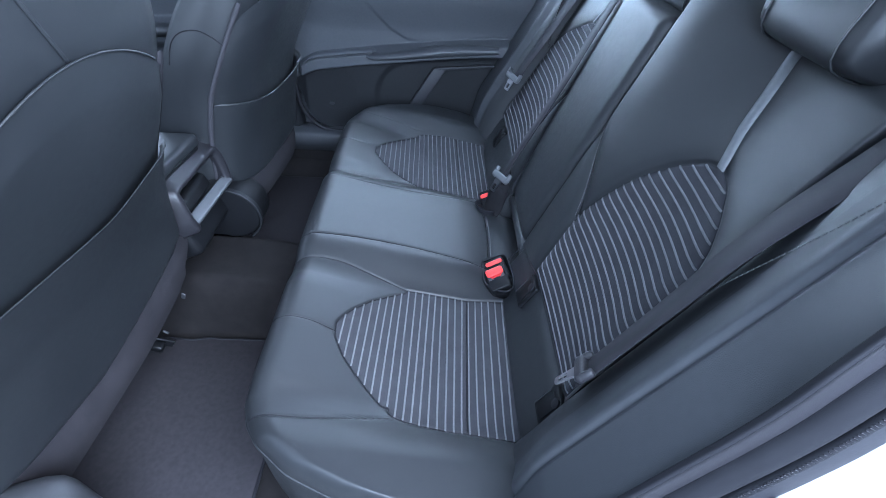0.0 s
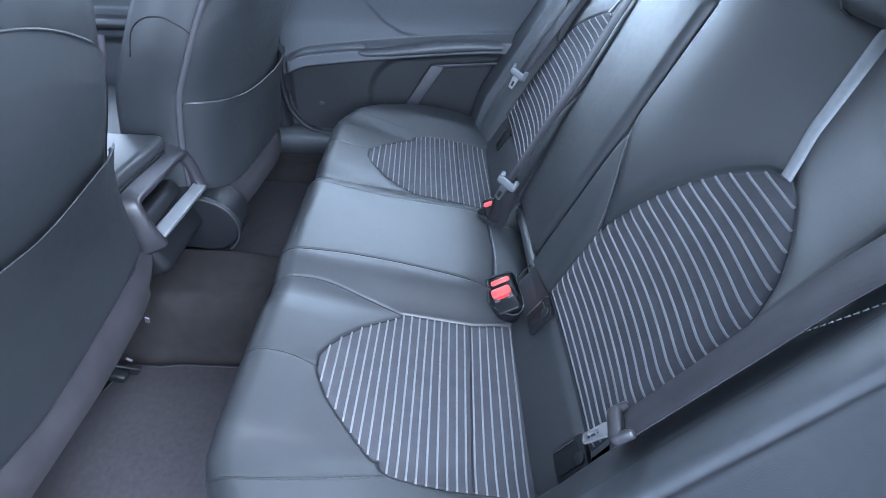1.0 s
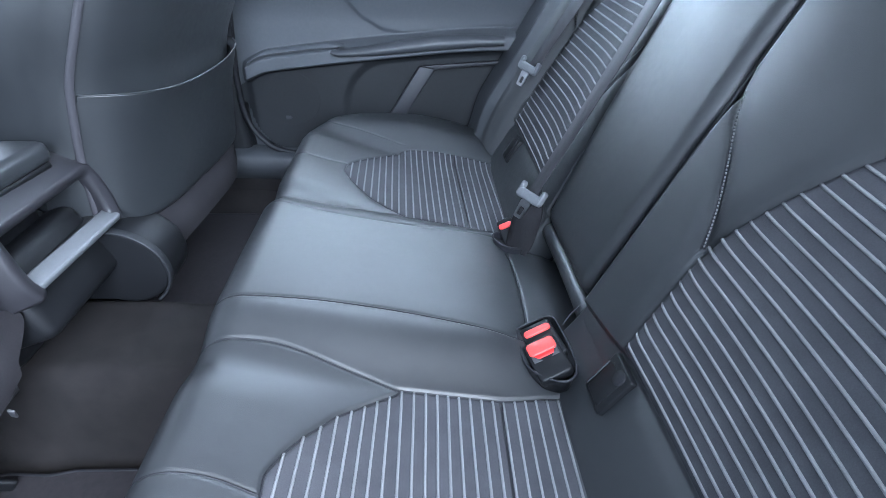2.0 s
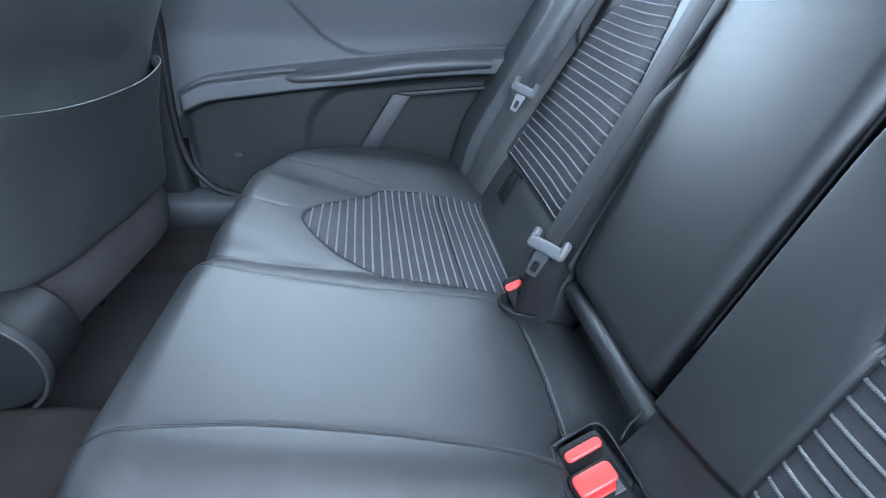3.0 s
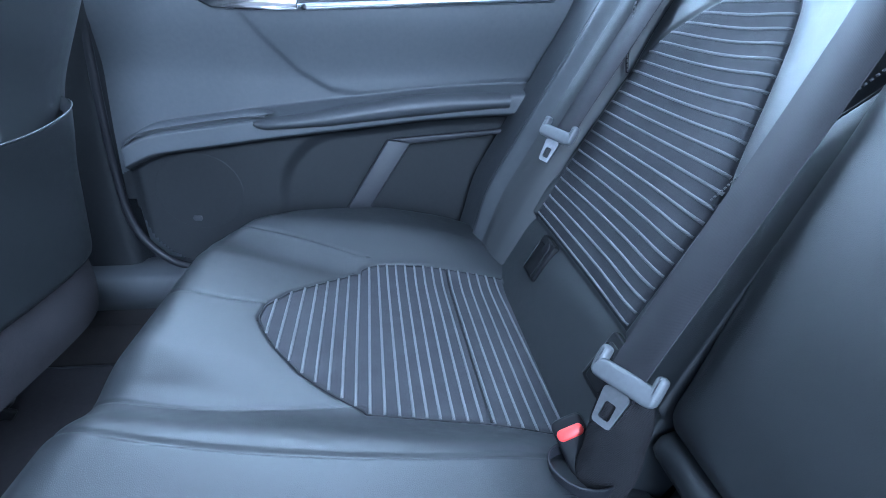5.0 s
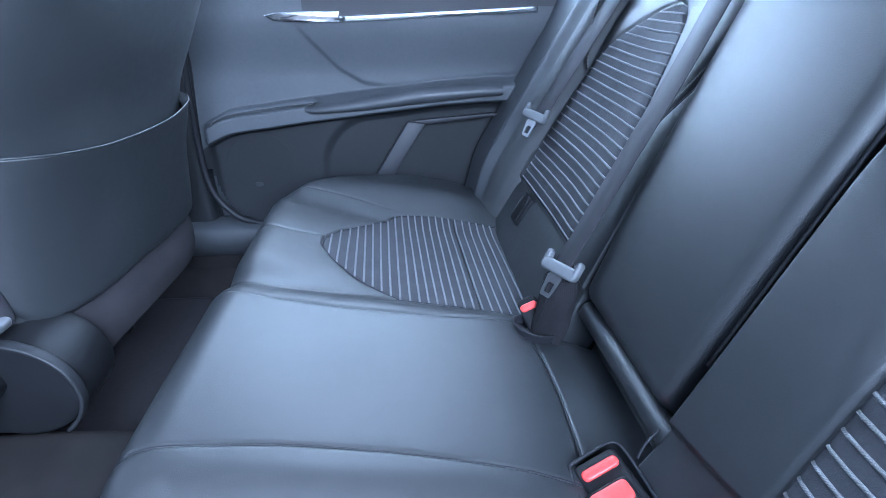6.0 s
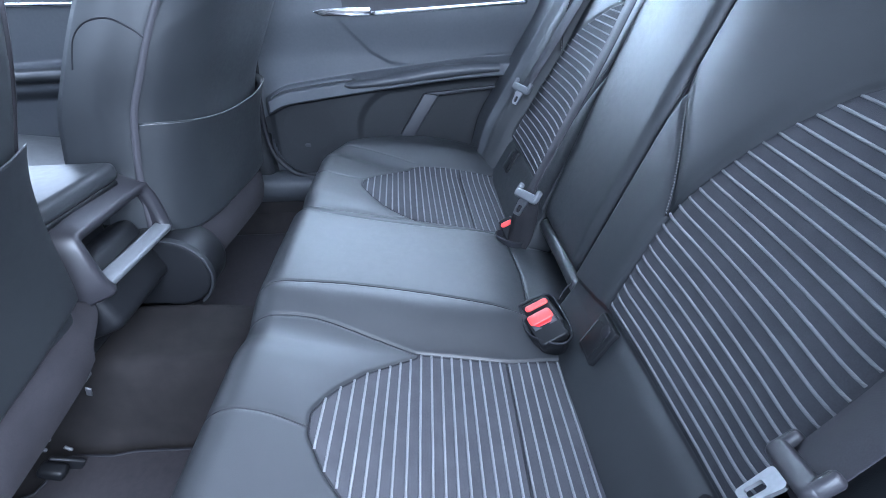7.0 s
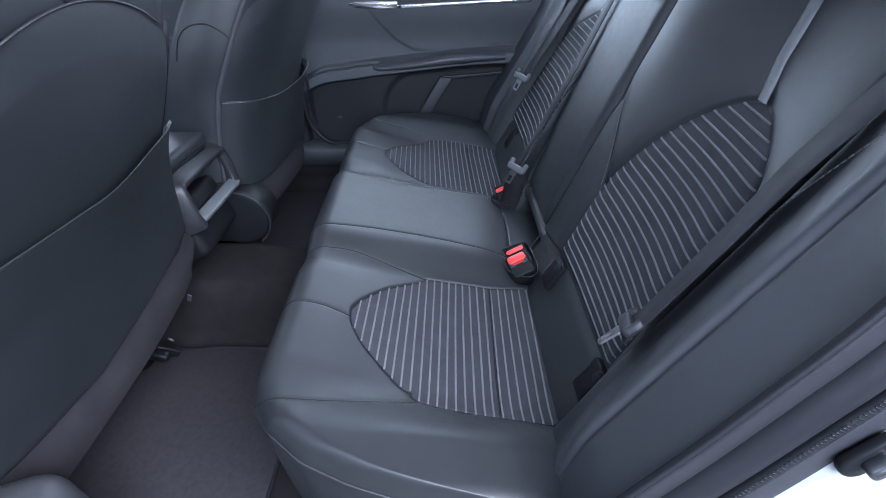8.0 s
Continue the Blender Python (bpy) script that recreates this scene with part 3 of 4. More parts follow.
# ---------------------------------------------------------------- fixed side bolsters beside the backrest
def make_side_bolster(sgn):
    ob = thing("backrest_side_bolster", "black vinyl side bolster beside the rear backrest", "car seat", "side bolsters")
    zs = np.linspace(0.26, 0.92, 90)
    ms = np.array([0.490, 0.494, 0.500, 0.509, 0.519, 0.530, 0.541, 0.550, 0.553, 0.557, 0.57, 0.59, 0.62, 0.65, 0.675, 0.690])
    dx = np.array([0.05, 0.015, -0.004, -0.018, -0.029, -0.037, -0.043, -0.045, -0.043, -0.047, -0.055, -0.059, -0.062, -0.064, -0.066, -0.067])
    fine = np.unique(np.r_[np.linspace(0.490, 0.690, 150), ms])
    fdx = soft_interp(fine, ms, dx, 0.016) - 0.0060 * np.exp(-((fine - 0.588) / 0.014) ** 2) + 0.0045 * np.exp(-((fine - 0.600) / 0.0040) ** 2)
    P = []
    for z in zs:
        low = smooth(0.26, 0.40, z)
        w = 0.0012 * np.array([noise.noise((a * 14, z * 7, sgn)) for a in fine])
        P.append(np.stack([back_x(z) + fdx * (0.55 + 0.45 * low) - 0.018 * smooth(0.62, 0.76, z) * smooth(0.60, 0.69, fine) - w, sgn * (fine + (0.022 * smooth(0.60, 0.50, fine) if sgn > 0 else 0)), z + 0 * fine], -1))
    P = np.array(P)
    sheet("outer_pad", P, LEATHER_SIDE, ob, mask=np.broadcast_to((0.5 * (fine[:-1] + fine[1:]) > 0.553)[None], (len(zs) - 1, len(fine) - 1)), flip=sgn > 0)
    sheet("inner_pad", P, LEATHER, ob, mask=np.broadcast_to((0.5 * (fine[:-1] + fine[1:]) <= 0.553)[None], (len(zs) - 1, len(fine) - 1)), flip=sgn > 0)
    zl = np.linspace(0.57, 0.86, 150)
    ml = soft_interp(zl, [0.55, 0.614, 0.653, 0.706, 0.754, 0.779, 0.87], [0.497, 0.516, 0.533, 0.552, 0.570, 0.579, 0.60], 0.02)
    xl_ = back_x(zl) + np.interp(ml, fine, fdx)
    sweep("seam", np.stack([xl_ + 0.0012, sgn * (ml + 0.0035), zl - 0.002], -1), circle(0.0022, 6), RUBBER, ob, up=NORMAL)
    for k in range(0, 147, 3):
        sweep("stitch", np.stack([xl_[k:k + 3] - 0.0004, sgn * ml[k:k + 3], zl[k:k + 3]], -1), circle(0.0009, 5), THREAD, ob, up=NORMAL)
    return ob


for sgn in (-1, 1):
    make_side_bolster(sgn)


# ---------------------------------------------------------------- headrests
def make_headrest(y, x, z, w, group):
    ob = thing("rear_headrest", "black leather headrest on top of the rear backrest", "headrest", group)
    n = 40
    P = []
    for s in np.linspace(-1, 1, 30):
        r = (1 - abs(s) ** 6) ** (1 / 6)
        ring = []
        for a in np.linspace(0, 2 * math.pi, n, endpoint=False):
            cxx, czz = math.cos(a), math.sin(a)
            k = 1 / (abs(cxx) ** 5 + abs(czz) ** 5) ** (1 / 5)
            u, v = cxx * k * 0.058 * (0.55 + 0.45 * r), czz * k * 0.085 * (0.35 + 0.65 * r)
            ring.append((x + u + v * 0.35, y + s * w / 2, z + v - 0.25 * u))
        P.append(ring)
    P = np.array(P).transpose(1, 0, 2)
    sheet("cushion", P, LEATHER, ob, wrap=True)
    for off in (-0.36, 0.36):
        yy = y + off * w
        a = np.linspace(0, 2 * math.pi, 40, endpoint=False)
        ka = 1 / (abs(np.cos(a)) ** 5 + abs(np.sin(a)) ** 5) ** (1 / 5)
        u, v = np.cos(a) * ka * 0.0585, np.sin(a) * ka * 0.0855
        ring = np.stack([x + u + v * 0.35, yy + 0 * a, z + v - 0.25 * u], -1)
        sweep("seam", np.vstack([ring, ring[:1]]), circle(0.0016, 5), LEATHER, ob, up=(0, 1, 0))
        tube("post", [(x + 0.02, yy * 0.5 + y * 0.5, z - 0.05), (x - 0.02, yy * 0.5 + y * 0.5, z - 0.13)], 0.006, STEEL, ob, n=4)
    return ob


make_headrest(-0.330, 0.318, 0.898, 0.195, "rear headrests")
make_headrest(0.330, 0.318, 0.898, 0.195, "rear headrests")
make_headrest(0.0, 0.30, 0.872, 0.20, "rear headrests")


# ---------------------------------------------------------------- cabin shell: floor, sills, doors, roof
floor = thing("floor", "dark carpeted car floor with a raised tunnel", "floor", kind="structure")
fy = np.linspace(-0.66, 0.66, 120)
fx = np.linspace(-1.9, 0.1, 140)
tz = 0.145 * smooth(0.135, 0.075, np.abs(fy - 0.012)) + 0.06 * smooth(0.60, 0.66, np.abs(fy))
F = np.array([np.stack([x + 0 * fy, fy, 0.045 + tz * (1 - 0.12 * smooth(-0.65, -0.45, x))
                        + 0.002 * np.array([noise.noise((x * 12, b * 12, 7.0)) for b in fy])], -1) for x in fx])
sheet("carpet", F, CARPET, floor)


def make_mat(sgn):
    ob = thing("floor_mat", "dark grey carpet floor mat with a bound edge", "floor mat", "floor mats")
    out = [(-0.93, 0.60), (-0.46, 0.60), (-0.46, 0.145), (-0.675, 0.143), (-0.71, 0.150), (-0.765, 0.146), (-0.780, 0.149), (-0.788, 0.160), (-0.787, 0.185), (-0.794, 0.212), (-0.815, 0.222), (-0.93, 0.222)]
    pts = [(x, sgn * y) for x, y in out]
    if sgn < 0:
        pts = pts[::-1]
    part("carpet_top", slab(pts, 0.010, pose(0, 0, 0.052), 0.003), MAT, ob)
    loop = [(x, y, 0.060) for x, y in pts] + [(pts[0][0], pts[0][1], 0.060)]
    dense = []
    for a, b in zip(loop[:-1], loop[1:]):
        for k in range(10):
            dense.append(tuple(a[i] + (b[i] - a[i]) * k / 10 for i in range(3)))
    sweep("bound_edge", dense, circle(0.0035, 6), RUBBER, ob)


make_mat(-1)
make_mat(1)


def make_sill(sgn):
    ob = thing("sill_trim" if sgn > 0 else "sill_trim_near", "dark plastic sill trim below the rear door", "sill trim", kind="structure")
    prof = [(-0.05, 0.0), (0.05, 0.0), (0.055, 0.055), (0.045, 0.066), (-0.02, 0.067), (-0.045, 0.058), (-0.055, 0.038)]
    sweep("plate", [(x, sgn * 0.70, 0.145) for x in np.linspace(-1.9, 0.1, 12)], [(a * sgn, b) for a, b in prof], LEATHER_SIDE, ob)
    part("carpet_side", box(2.0, 0.08, 0.12, pose(-0.9, sgn * 0.70, 0.095), 0.006), CARPET, ob, "dark carpet below the sill")


make_sill(1)


# far rear door
def arm_top(x):
    return soft_interp(x, [-0.64, -0.60, -0.55, -0.374, -0.10, 0.0, 0.2], [0.405, 0.430, 0.455, 0.479, 0.511, 0.518, 0.524], 0.03)


def door_y(x, z):
    zt = arm_top(x)
    y = 0.715 + 0 * x
    y = y - (0.050 * smooth(zt + 0.010, zt - 0.004, z) - 0.042 * smooth(zt - 0.032, zt - 0.046, z)) * smooth(-0.612, -0.590, x)
    y = y - 0.020 * smooth(0.53, 0.645, z)
    ridge = np.interp(x, [-0.45, -0.40, -0.363, -0.329, -0.311, -0.262, -0.21, -0.155, 0.0, 0.3], [0.70, 0.645, 0.600, 0.564, 0.545, 0.517, 0.508, 0.514, 0.530, 0.55])
    y = y + 0.004 * smooth(ridge + 0.006, ridge - 0.006, z) * smooth(-0.42, -0.35, x) * smooth(zt - 0.01, zt + 0.01, z)
    corner = np.hypot(np.maximum(-0.255 - x, 0), np.maximum(z - (zt - 0.150), 0))
    y = y + 0.010 * smooth(0.116, 0.090, corner)
    return y


far_door = thing("door_rear_far", "dark closed rear car door with silver trim and padded armrest", "car door", kind="structure")
dx_ = np.linspace(-0.635, 0.30, 200)
dz_ = np.linspace(0.19, 0.720, 200)
DX, DZ = np.meshgrid(dx_, dz_, indexing="ij")
keep = np.array([[not (x < -0.50 and z < 0.245 - 0.9 * (x + 0.50) - 0.0 and (x + 0.50) ** 2 / 0.11 ** 2 + (z - 0.33) ** 2 / 0.125 ** 2 > 1 and z < 0.33) for z in 0.5 * (dz_[:-1] + dz_[1:])] for x in 0.5 * (dx_[:-1] + dx_[1:])])
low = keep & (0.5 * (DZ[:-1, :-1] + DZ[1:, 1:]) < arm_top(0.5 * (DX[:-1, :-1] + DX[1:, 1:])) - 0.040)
ledge = keep & (0.5 * (DZ[:-1, :-1] + DZ[1:, 1:]) > 0.648 + 0.045 * (0.5 * (DX[:-1, :-1] + DX[1:, 1:]) + 0.3)) & (0.5 * (DX[:-1, :-1] + DX[1:, 1:]) > -0.37)
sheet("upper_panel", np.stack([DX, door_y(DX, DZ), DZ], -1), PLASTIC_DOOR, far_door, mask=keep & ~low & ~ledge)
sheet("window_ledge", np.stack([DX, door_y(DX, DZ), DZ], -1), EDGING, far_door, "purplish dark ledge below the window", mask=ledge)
# below the armrest the panel's dark colour stands in for shade
sheet("lower_panel", np.stack([DX, door_y(DX, DZ), DZ], -1), PLASTIC_SHADED, far_door, "lower door panel with shade put into its colour", mask=low)
part("door_core", box(1.0, 0.05, 0.50, pose(-0.15, 0.775, 0.42), 0.006), PLASTIC_DOOR, far_door)
px_ = np.linspace(-0.388, 0.03, 60)
top_ = soft_interp(px_, [-0.39, -0.379, -0.304, -0.214, -0.144, -0.063, 0.0, 0.05], [0.468, 0.477, 0.486, 0.501, 0.513, 0.518, 0.519, 0.519], 0.012)
low_ = soft_interp(px_, [-0.39, -0.366, -0.266, -0.165, -0.02, 0.05], [0.468, 0.461, 0.467, 0.478, 0.493, 0.498], 0.012)
mid_, half_ = (top_ + low_) / 2, np.maximum((top_ - low_) / 2, 0.001)
L = []
for a in np.linspace(0, 2 * math.pi, 24, endpoint=False):
    c, d = math.cos(a), math.sin(a)
    L.append(np.stack([px_, 0.672 - 0.026 * np.sign(d) * abs(d) ** 0.7 * smooth(0, 0.010, half_), mid_ + half_ * c], -1))
sheet("armrest", np.array(L), PAD, far_door, "padded armrest", wrap=True)
sx = np.linspace(-0.585, -0.352, 50)
hh = 0.5 + 0.5 * smooth(-0.585, -0.54, sx) * smooth(-0.352, -0.385, sx)
L = [np.stack([sx, 0.690 + 0.020 * math.cos(a) + 0 * sx, arm_top(sx) + 0.004 + (0.013 * hh - 0.004) * math.sin(a) * smooth(-0.352, -0.37, sx)], -1) for a in np.linspace(0, 2 * math.pi, 20, endpoint=False)]
sheet("switch_panel", np.array(L), PLASTIC_DOOR, far_door, "window switch panel", wrap=True)
sweep("pull_edge", spline([(-0.585, 0.664, 0.437), (-0.55, 0.6635, 0.4585), (-0.462, 0.6625, 0.4735), (-0.39, 0.660, 0.4825), (-0.362, 0.660, 0.4825)], 40), circle(0.0010, 6), GRIP, far_door)
cxs = np.linspace(-0.300, 0.10, 30)
sweep("chrome_strip", np.stack([cxs, 0.694 + 0 * cxs, 0.641 + 0.052 * (cxs + 0.3)], -1), rounded(0.012, 0.012, 0.004), CHROME, far_door, "bright chrome strip")
part("door_handle", slab([(-0.448, 0.6475), (-0.425, 0.653), (-0.36, 0.656), (-0.299, 0.656), (-0.299, 0.635), (-0.36, 0.634), (-0.425, 0.636)], 0.016,
                         Matrix(((1, 0, 0, 0), (0, 0, -1, 0.704), (0, 1, 0, 0), (0, 0, 0, 1))), 0.003), CHROME, far_door, "chrome inner door handle")
part("lock_button", box(0.012, 0.006, 0.014, pose(-0.318, 0.705, 0.664), 0.002), RED, far_door)
part("pocket_trim", slab([(-0.170, 0.439), (-0.130, 0.434), (-0.262, 0.225), (-0.302, 0.225)], 0.010,
                         Matrix(((1, 0, 0, 0), (0, 0, -1, 0.694), (0, 1, 0, 0), (0, 0, 0, 1))), 0.003), PLASTIC_TRIM, far_door, "lighter grey slanted trim")
part("pocket_ledge", slab([(-0.165, 0.441), (0.03, 0.458), (0.03, 0.450), (-0.132, 0.433)], 0.012,
                          Matrix(((1, 0, 0, 0), (0, 0, -1, 0.692), (0, 1, 0, 0), (0, 0, 0, 1))), 0.003), PLASTIC_TRIM, far_door)
grille = part("speaker_grille", slab([(0.075 * math.cos(a), 0.070 * math.sin(a)) for a in np.linspace(0, 2 * math.pi, 40, endpoint=False)], 0.004,
                                     Matrix(((1, 0, 0, -0.50), (0, 0, -1, 0.7107), (0, 1, 0, 0.345), (0, 0, 0, 1))), 0.002), PLASTIC_SHADED, far_door, "round perforated speaker grille", smooth=False)
part("speaker_mark", slab(rounded(0.016, 0.010, 0.004), 0.002, Matrix(((1, 0, 0, -0.512), (0, 0, -1, 0.7065), (0, 1, 0, 0.296), (0, 0, 0, 1))), 0.0006), PLASTIC_TRIM, grille, "small dark badge on the grille")
tube("weather_seal", [(-0.612, 0.700, 0.66), (-0.622, 0.695, 0.45), (-0.618, 0.69, 0.31), (-0.585, 0.685, 0.245), (-0.53, 0.682, 0.212), (-0.40, 0.682, 0.203), (-0.1, 0.682, 0.20)], 0.007, RUBBER, far_door, n=80)

# B pillar and the far front door beyond it
pillar = thing("pillar_far", "dark plastic door pillar behind the front seat", "pillar", kind="structure")
sweep("pillar_trim", spline([(-0.67, 0.735, 0.16), (-0.675, 0.735, 0.35), (-0.655, 0.73, 0.60), (-0.60, 0.70, 1.0), (-0.55, 0.66, 1.22)], 24), rounded(0.10, 0.08, 0.02), PLASTIC_SHADED, pillar, up=(0, -1, 0))
fdoor = thing("door_front_far", "dark front passenger door with chrome strip and armrest", "car door", kind="structure")
DX2, DZ2 = np.meshgrid(np.linspace(-1.75, -0.72, 120), np.linspace(0.15, 0.69, 90), indexing="ij")
a2 = np.interp(DX2, [-1.75, -0.72], [0.50, 0.535])
sheet("door_panel", np.stack([DX2, 0.765 - 0.06 * smooth(a2 + 0.01, a2 - 0.01, DZ2) + 0.05 * smooth(a2 - 0.05, a2 - 0.09, DZ2), DZ2], -1), PLASTIC_DOOR, fdoor)
sweep("chrome_strip", [(x, 0.756, 0.67) for x in np.linspace(-1.5, -0.75, 6)], rounded(0.014, 0.010, 0.004), CHROME, fdoor)
sweep("armrest", [(x, 0.70, 0.505 + 0.03 * (x + 1.2)) for x in np.linspace(-1.5, -0.75, 8)], rounded(0.07, 0.03, 0.012), LEATHER, fdoor)


# ---------------------------------------------------------------- front seats
def make_front_seat(yc, hw, edge_x, group, sgn, arc, mouth, bulge, square, turn, flare):
    """sgn: the way from the seat's middle to the tunnel. edge_x: the rear edges from the base up."""
    x0, lean = edge_x[3], 0.40
    ob = thing("front_seat", "black leather front seat seen from behind with map pocket", "car seat", group)

    def rear(z, u):
        """x of the rear face at height z, u from -1 to 1 across."""
        x = soft_interp(z, [0.15, 0.33, 0.45, 0.55, 0.69, 0.78, 1.0], edge_x, 0.03)
        return x + bulge * (1 - np.abs(u) ** square) + turn * (1 - u * sgn) / 2

    def width(z):
        return hw * (1 - 0.10 * smooth(0.62, 0.86, z))

    def across(z, u):
        """y at height z; the foot is wider towards the tunnel."""
        return yc + u * width(z) + sgn * flare * smooth(0.60, 0.34, z) * np.maximum(u * sgn, 0) ** 2

    # padded body, a closed loop round the backrest at each height
    zs = np.linspace(0.29 if sgn < 0 else 0.22, 0.90, 70)
    loop = []
    for z in zs:
        w = width(z)
        ring = []
        for u in np.linspace(-1, 1, 26):
            ring.append((rear(z, u) - 0.004, across(z, u), z))
        dep = 0.118 - 0.02 * smooth(0.7, 0.86, z)
        for t in np.linspace(0, 1, 14)[1:-1]:
            b = 0.012 * math.sin(math.pi * t)
            ring.append((rear(z, 1) - dep * t, across(z, 1) + b, z))
        for u in np.linspace(1, -1, 26):
            ring.append((rear(z, u) - dep + 0.03 * (1 - abs(u) ** 2.5), across(z, u), z))
        for t in np.linspace(1, 0, 14)[1:-1]:
            b = 0.012 * math.sin(math.pi * t)
            ring.append((rear(z, -1) - dep * t, across(z, -1) - b, z))
        loop.append(ring)
    L = np.array(loop)
    for i, s in enumerate(np.linspace(0, 1, 14)):                     # rounded shoulder
        c = L[69].mean(axis=0)
        a = s * math.pi / 2
        extra = c + (L[69] - c) * np.array([math.cos(a) * 0.999 + 0.001, math.cos(a) * 0.6 + 0.4, 1]) + np.array([lean * 0.05 * math.sin(a), 0, 0.05 * math.sin(a)])
        L = np.concatenate([L, extra[None]], 0)
    L = L.transpose(1, 0, 2)
    sheet("backrest_pad", L, LEATHER, ob, wrap=True, flip=True)
    us = np.linspace(-1, 1, 70)

    # rear cover panel, from the flap up to the arched seam
    P = []
    for s in np.linspace(0, 1, 80):
        z = 0.33 + (arc(us) - 0.33) * s
        edge = np.minimum(1 - np.abs(us), 0.12) / 0.12
        pad = 0.008 * np.sqrt(np.maximum(1 - (1 - edge) ** 2, 0)) * min(1, 8 * (1 - s))
        P.append(np.stack([rear(z, us) + pad + 0.002, across(z, us * 0.985), z], -1))
    P = np.array(P)
    sheet("rear_cover", P, LEATHER, ob)
    def base(u):
        """The lower edge of the pocket, where the felt flap begins."""
        if sgn > 0:
            return np.interp(u, [-1, -0.6, 0.0, 0.7, 1.0], [0.275, 0.268, 0.268, 0.315, 0.350])
        return 0.314 + 0.040 * smooth(-0.84, -1.0, u)

    # map pocket, a second skin with a sagging lip
    P = []
    for s in np.linspace(0, 1, 60):
        z = base(us) + (mouth(us) - base(us)) * s
        edge = np.minimum(1 - np.abs(us), 0.20) / 0.20
        pad = 0.0145 + (0.003 + 0.004 * s ** 3) * np.sqrt(np.maximum(1 - (1 - edge) ** 2, 0)) * smooth(0, 0.10, s) - 0.009 * (1 - smooth(0, 0.05, s))
        w = 0.0012 * np.array([noise.noise((q * 2.5, s * 3, yc)) for q in us])
        uq = np.where(us * sgn < 0, us * (1 - 0.29 * s ** 2), us) if sgn < 0 else us
        pad = pad + 0.009 * s ** 3 * edge - (0.007 * (1 - smooth(0, 0.5, edge)) if sgn < 0 else 0)
        P.append(np.stack([rear(z, uq) + pad + w, across(z, uq * 0.99), z], -1))
    P = np.array(P)
    lip = P[-1].copy()
    inner = P[-1].copy()
    inner[:, 0] -= 0.012
    inner[:, 2] -= 0.012
    sheet("map_pocket", np.concatenate([P, inner[None]], 0), LEATHER, ob)
    sweep("pocket_lip", lip[0:-2], circle(0.0012, 6), LEATHER, ob)
    z = arc(us)
    sweep("arched_seam", np.stack([rear(z, us) + 0.004, across(z, us), z], -1)[4:-4], circle(0.0016, 6), LEATHER, ob)
    # the panel seam above the arch
    v = np.linspace(0, 1, 20)
    us0 = np.full(20, 0.18) - 0.20 * v
    zs0 = float(arc(0.18)) + 0.085 * v
    sweep("shoulder_seam", np.stack([rear(zs0, us0) - 0.003, across(zs0, us0), zs0], -1), circle(0.0022, 6), LEATHER, ob)
    # felt flap below the pocket
    P = []
    for s in np.linspace(0, 1, 24):
        if sgn > 0:
            uf = np.linspace(-1, 1.0 + 0.10 * math.sin(math.pi * min(1, s * 1.3)), 60)
            top, low = base(np.minimum(uf, 1.0)) + 0.004, np.interp(uf, [-1, -0.55, 0.4, 0.9, 1.1], [0.165, 0.168, 0.205, 0.235, 0.262])
        else:
            uf = np.linspace(-0.96 + 0.06 * s, 1, 60)
            top, low = base(uf) + 0.004, 0.232 - 0.010 * smooth(-0.4, -0.72, uf)
        z = top + (low - top) * s
        P.append(np.stack([rear(z, uf) + 0.004 + 0.008 * np.sin(math.pi * s * 0.8), across(z, uf), z], -1))
    sheet("flap", np.array(P), FELT, ob, "grey felt flap", flip=True)
    # pale edging along the side towards the tunnel
    z = np.linspace(0.34, 0.74, 60)
    side = across(z, sgn) + sgn * 0.003
    E = np.array([np.stack([rear(z, sgn) + o, side + sgn * q, z], -1) for o, q in ((0.005, -0.004), (0.002, 0.001), (-0.004, 0.002), (-0.006, -0.003))])
    sheet("edging", E, EDGING, ob, "purplish grey edging", flip=sgn < 0)
    # side seam arch on the bolster
    ln = spline([(-0.052, 0, 0.660), (-0.066, 0, 0.675), (-0.092, 0, 0.689), (-0.127, 0, 0.684), (-0.153, 0, 0.662), (-0.167, 0, 0.620)], 40)
    if sgn < 0:
        bx = float(rear(0.69, 1.0)) + ln[:, 0]
        deep = np.clip((rear(ln[:, 2], sgn) - bx) / 0.118, 0, 1)
        sweep("bolster_seam", np.stack([bx, across(ln[:, 2], sgn) + sgn * (0.012 * np.sin(np.pi * deep)), ln[:, 2]], -1), circle(0.0014, 6), RUBBER, ob)
    # hinge cover towards the tunnel
    if sgn < 0:
        cy, cz_, rr_ = -0.656, 0.262, 0.076
        out = [(cy + rr_ * math.cos(a), cz_ + rr_ * 0.94 * math.sin(a)) for a in np.linspace(-1.9, 1.7, 22)] + [(-1.0, 0.33), (-1.0, 0.20)]
        m = Matrix(((1, 0, 0, 0), (0, 0, -1, 0.165), (0, 1, 0, 0), (0, 0, 0, 1)))
        part("hinge_cover", slab(out, 0.085, m, 0.010, 3), PLASTIC, ob, "rounded black plastic hinge cover")
        rim_ = [(cy + (rr_ + 0.002) * math.cos(a), 0.079, cz_ + (rr_ + 0.002) * 0.94 * math.sin(a)) for a in np.linspace(-0.9, 1.9, 40)]
        sweep("hinge_rim", rim_, rounded(0.005, 0.014, 0.002), PLASTIC_SHADED, ob, "rounded rim of the hinge cover", up=(0, 1, 0))
    else:
        part("outer_hinge_cover", box(0.15, 0.11, 0.17, pose(x0 - 0.060, yc - 0.215, 0.205, 0, -10, 12), 0.045, 5), GRIP, ob, "rounded plastic hinge cover")
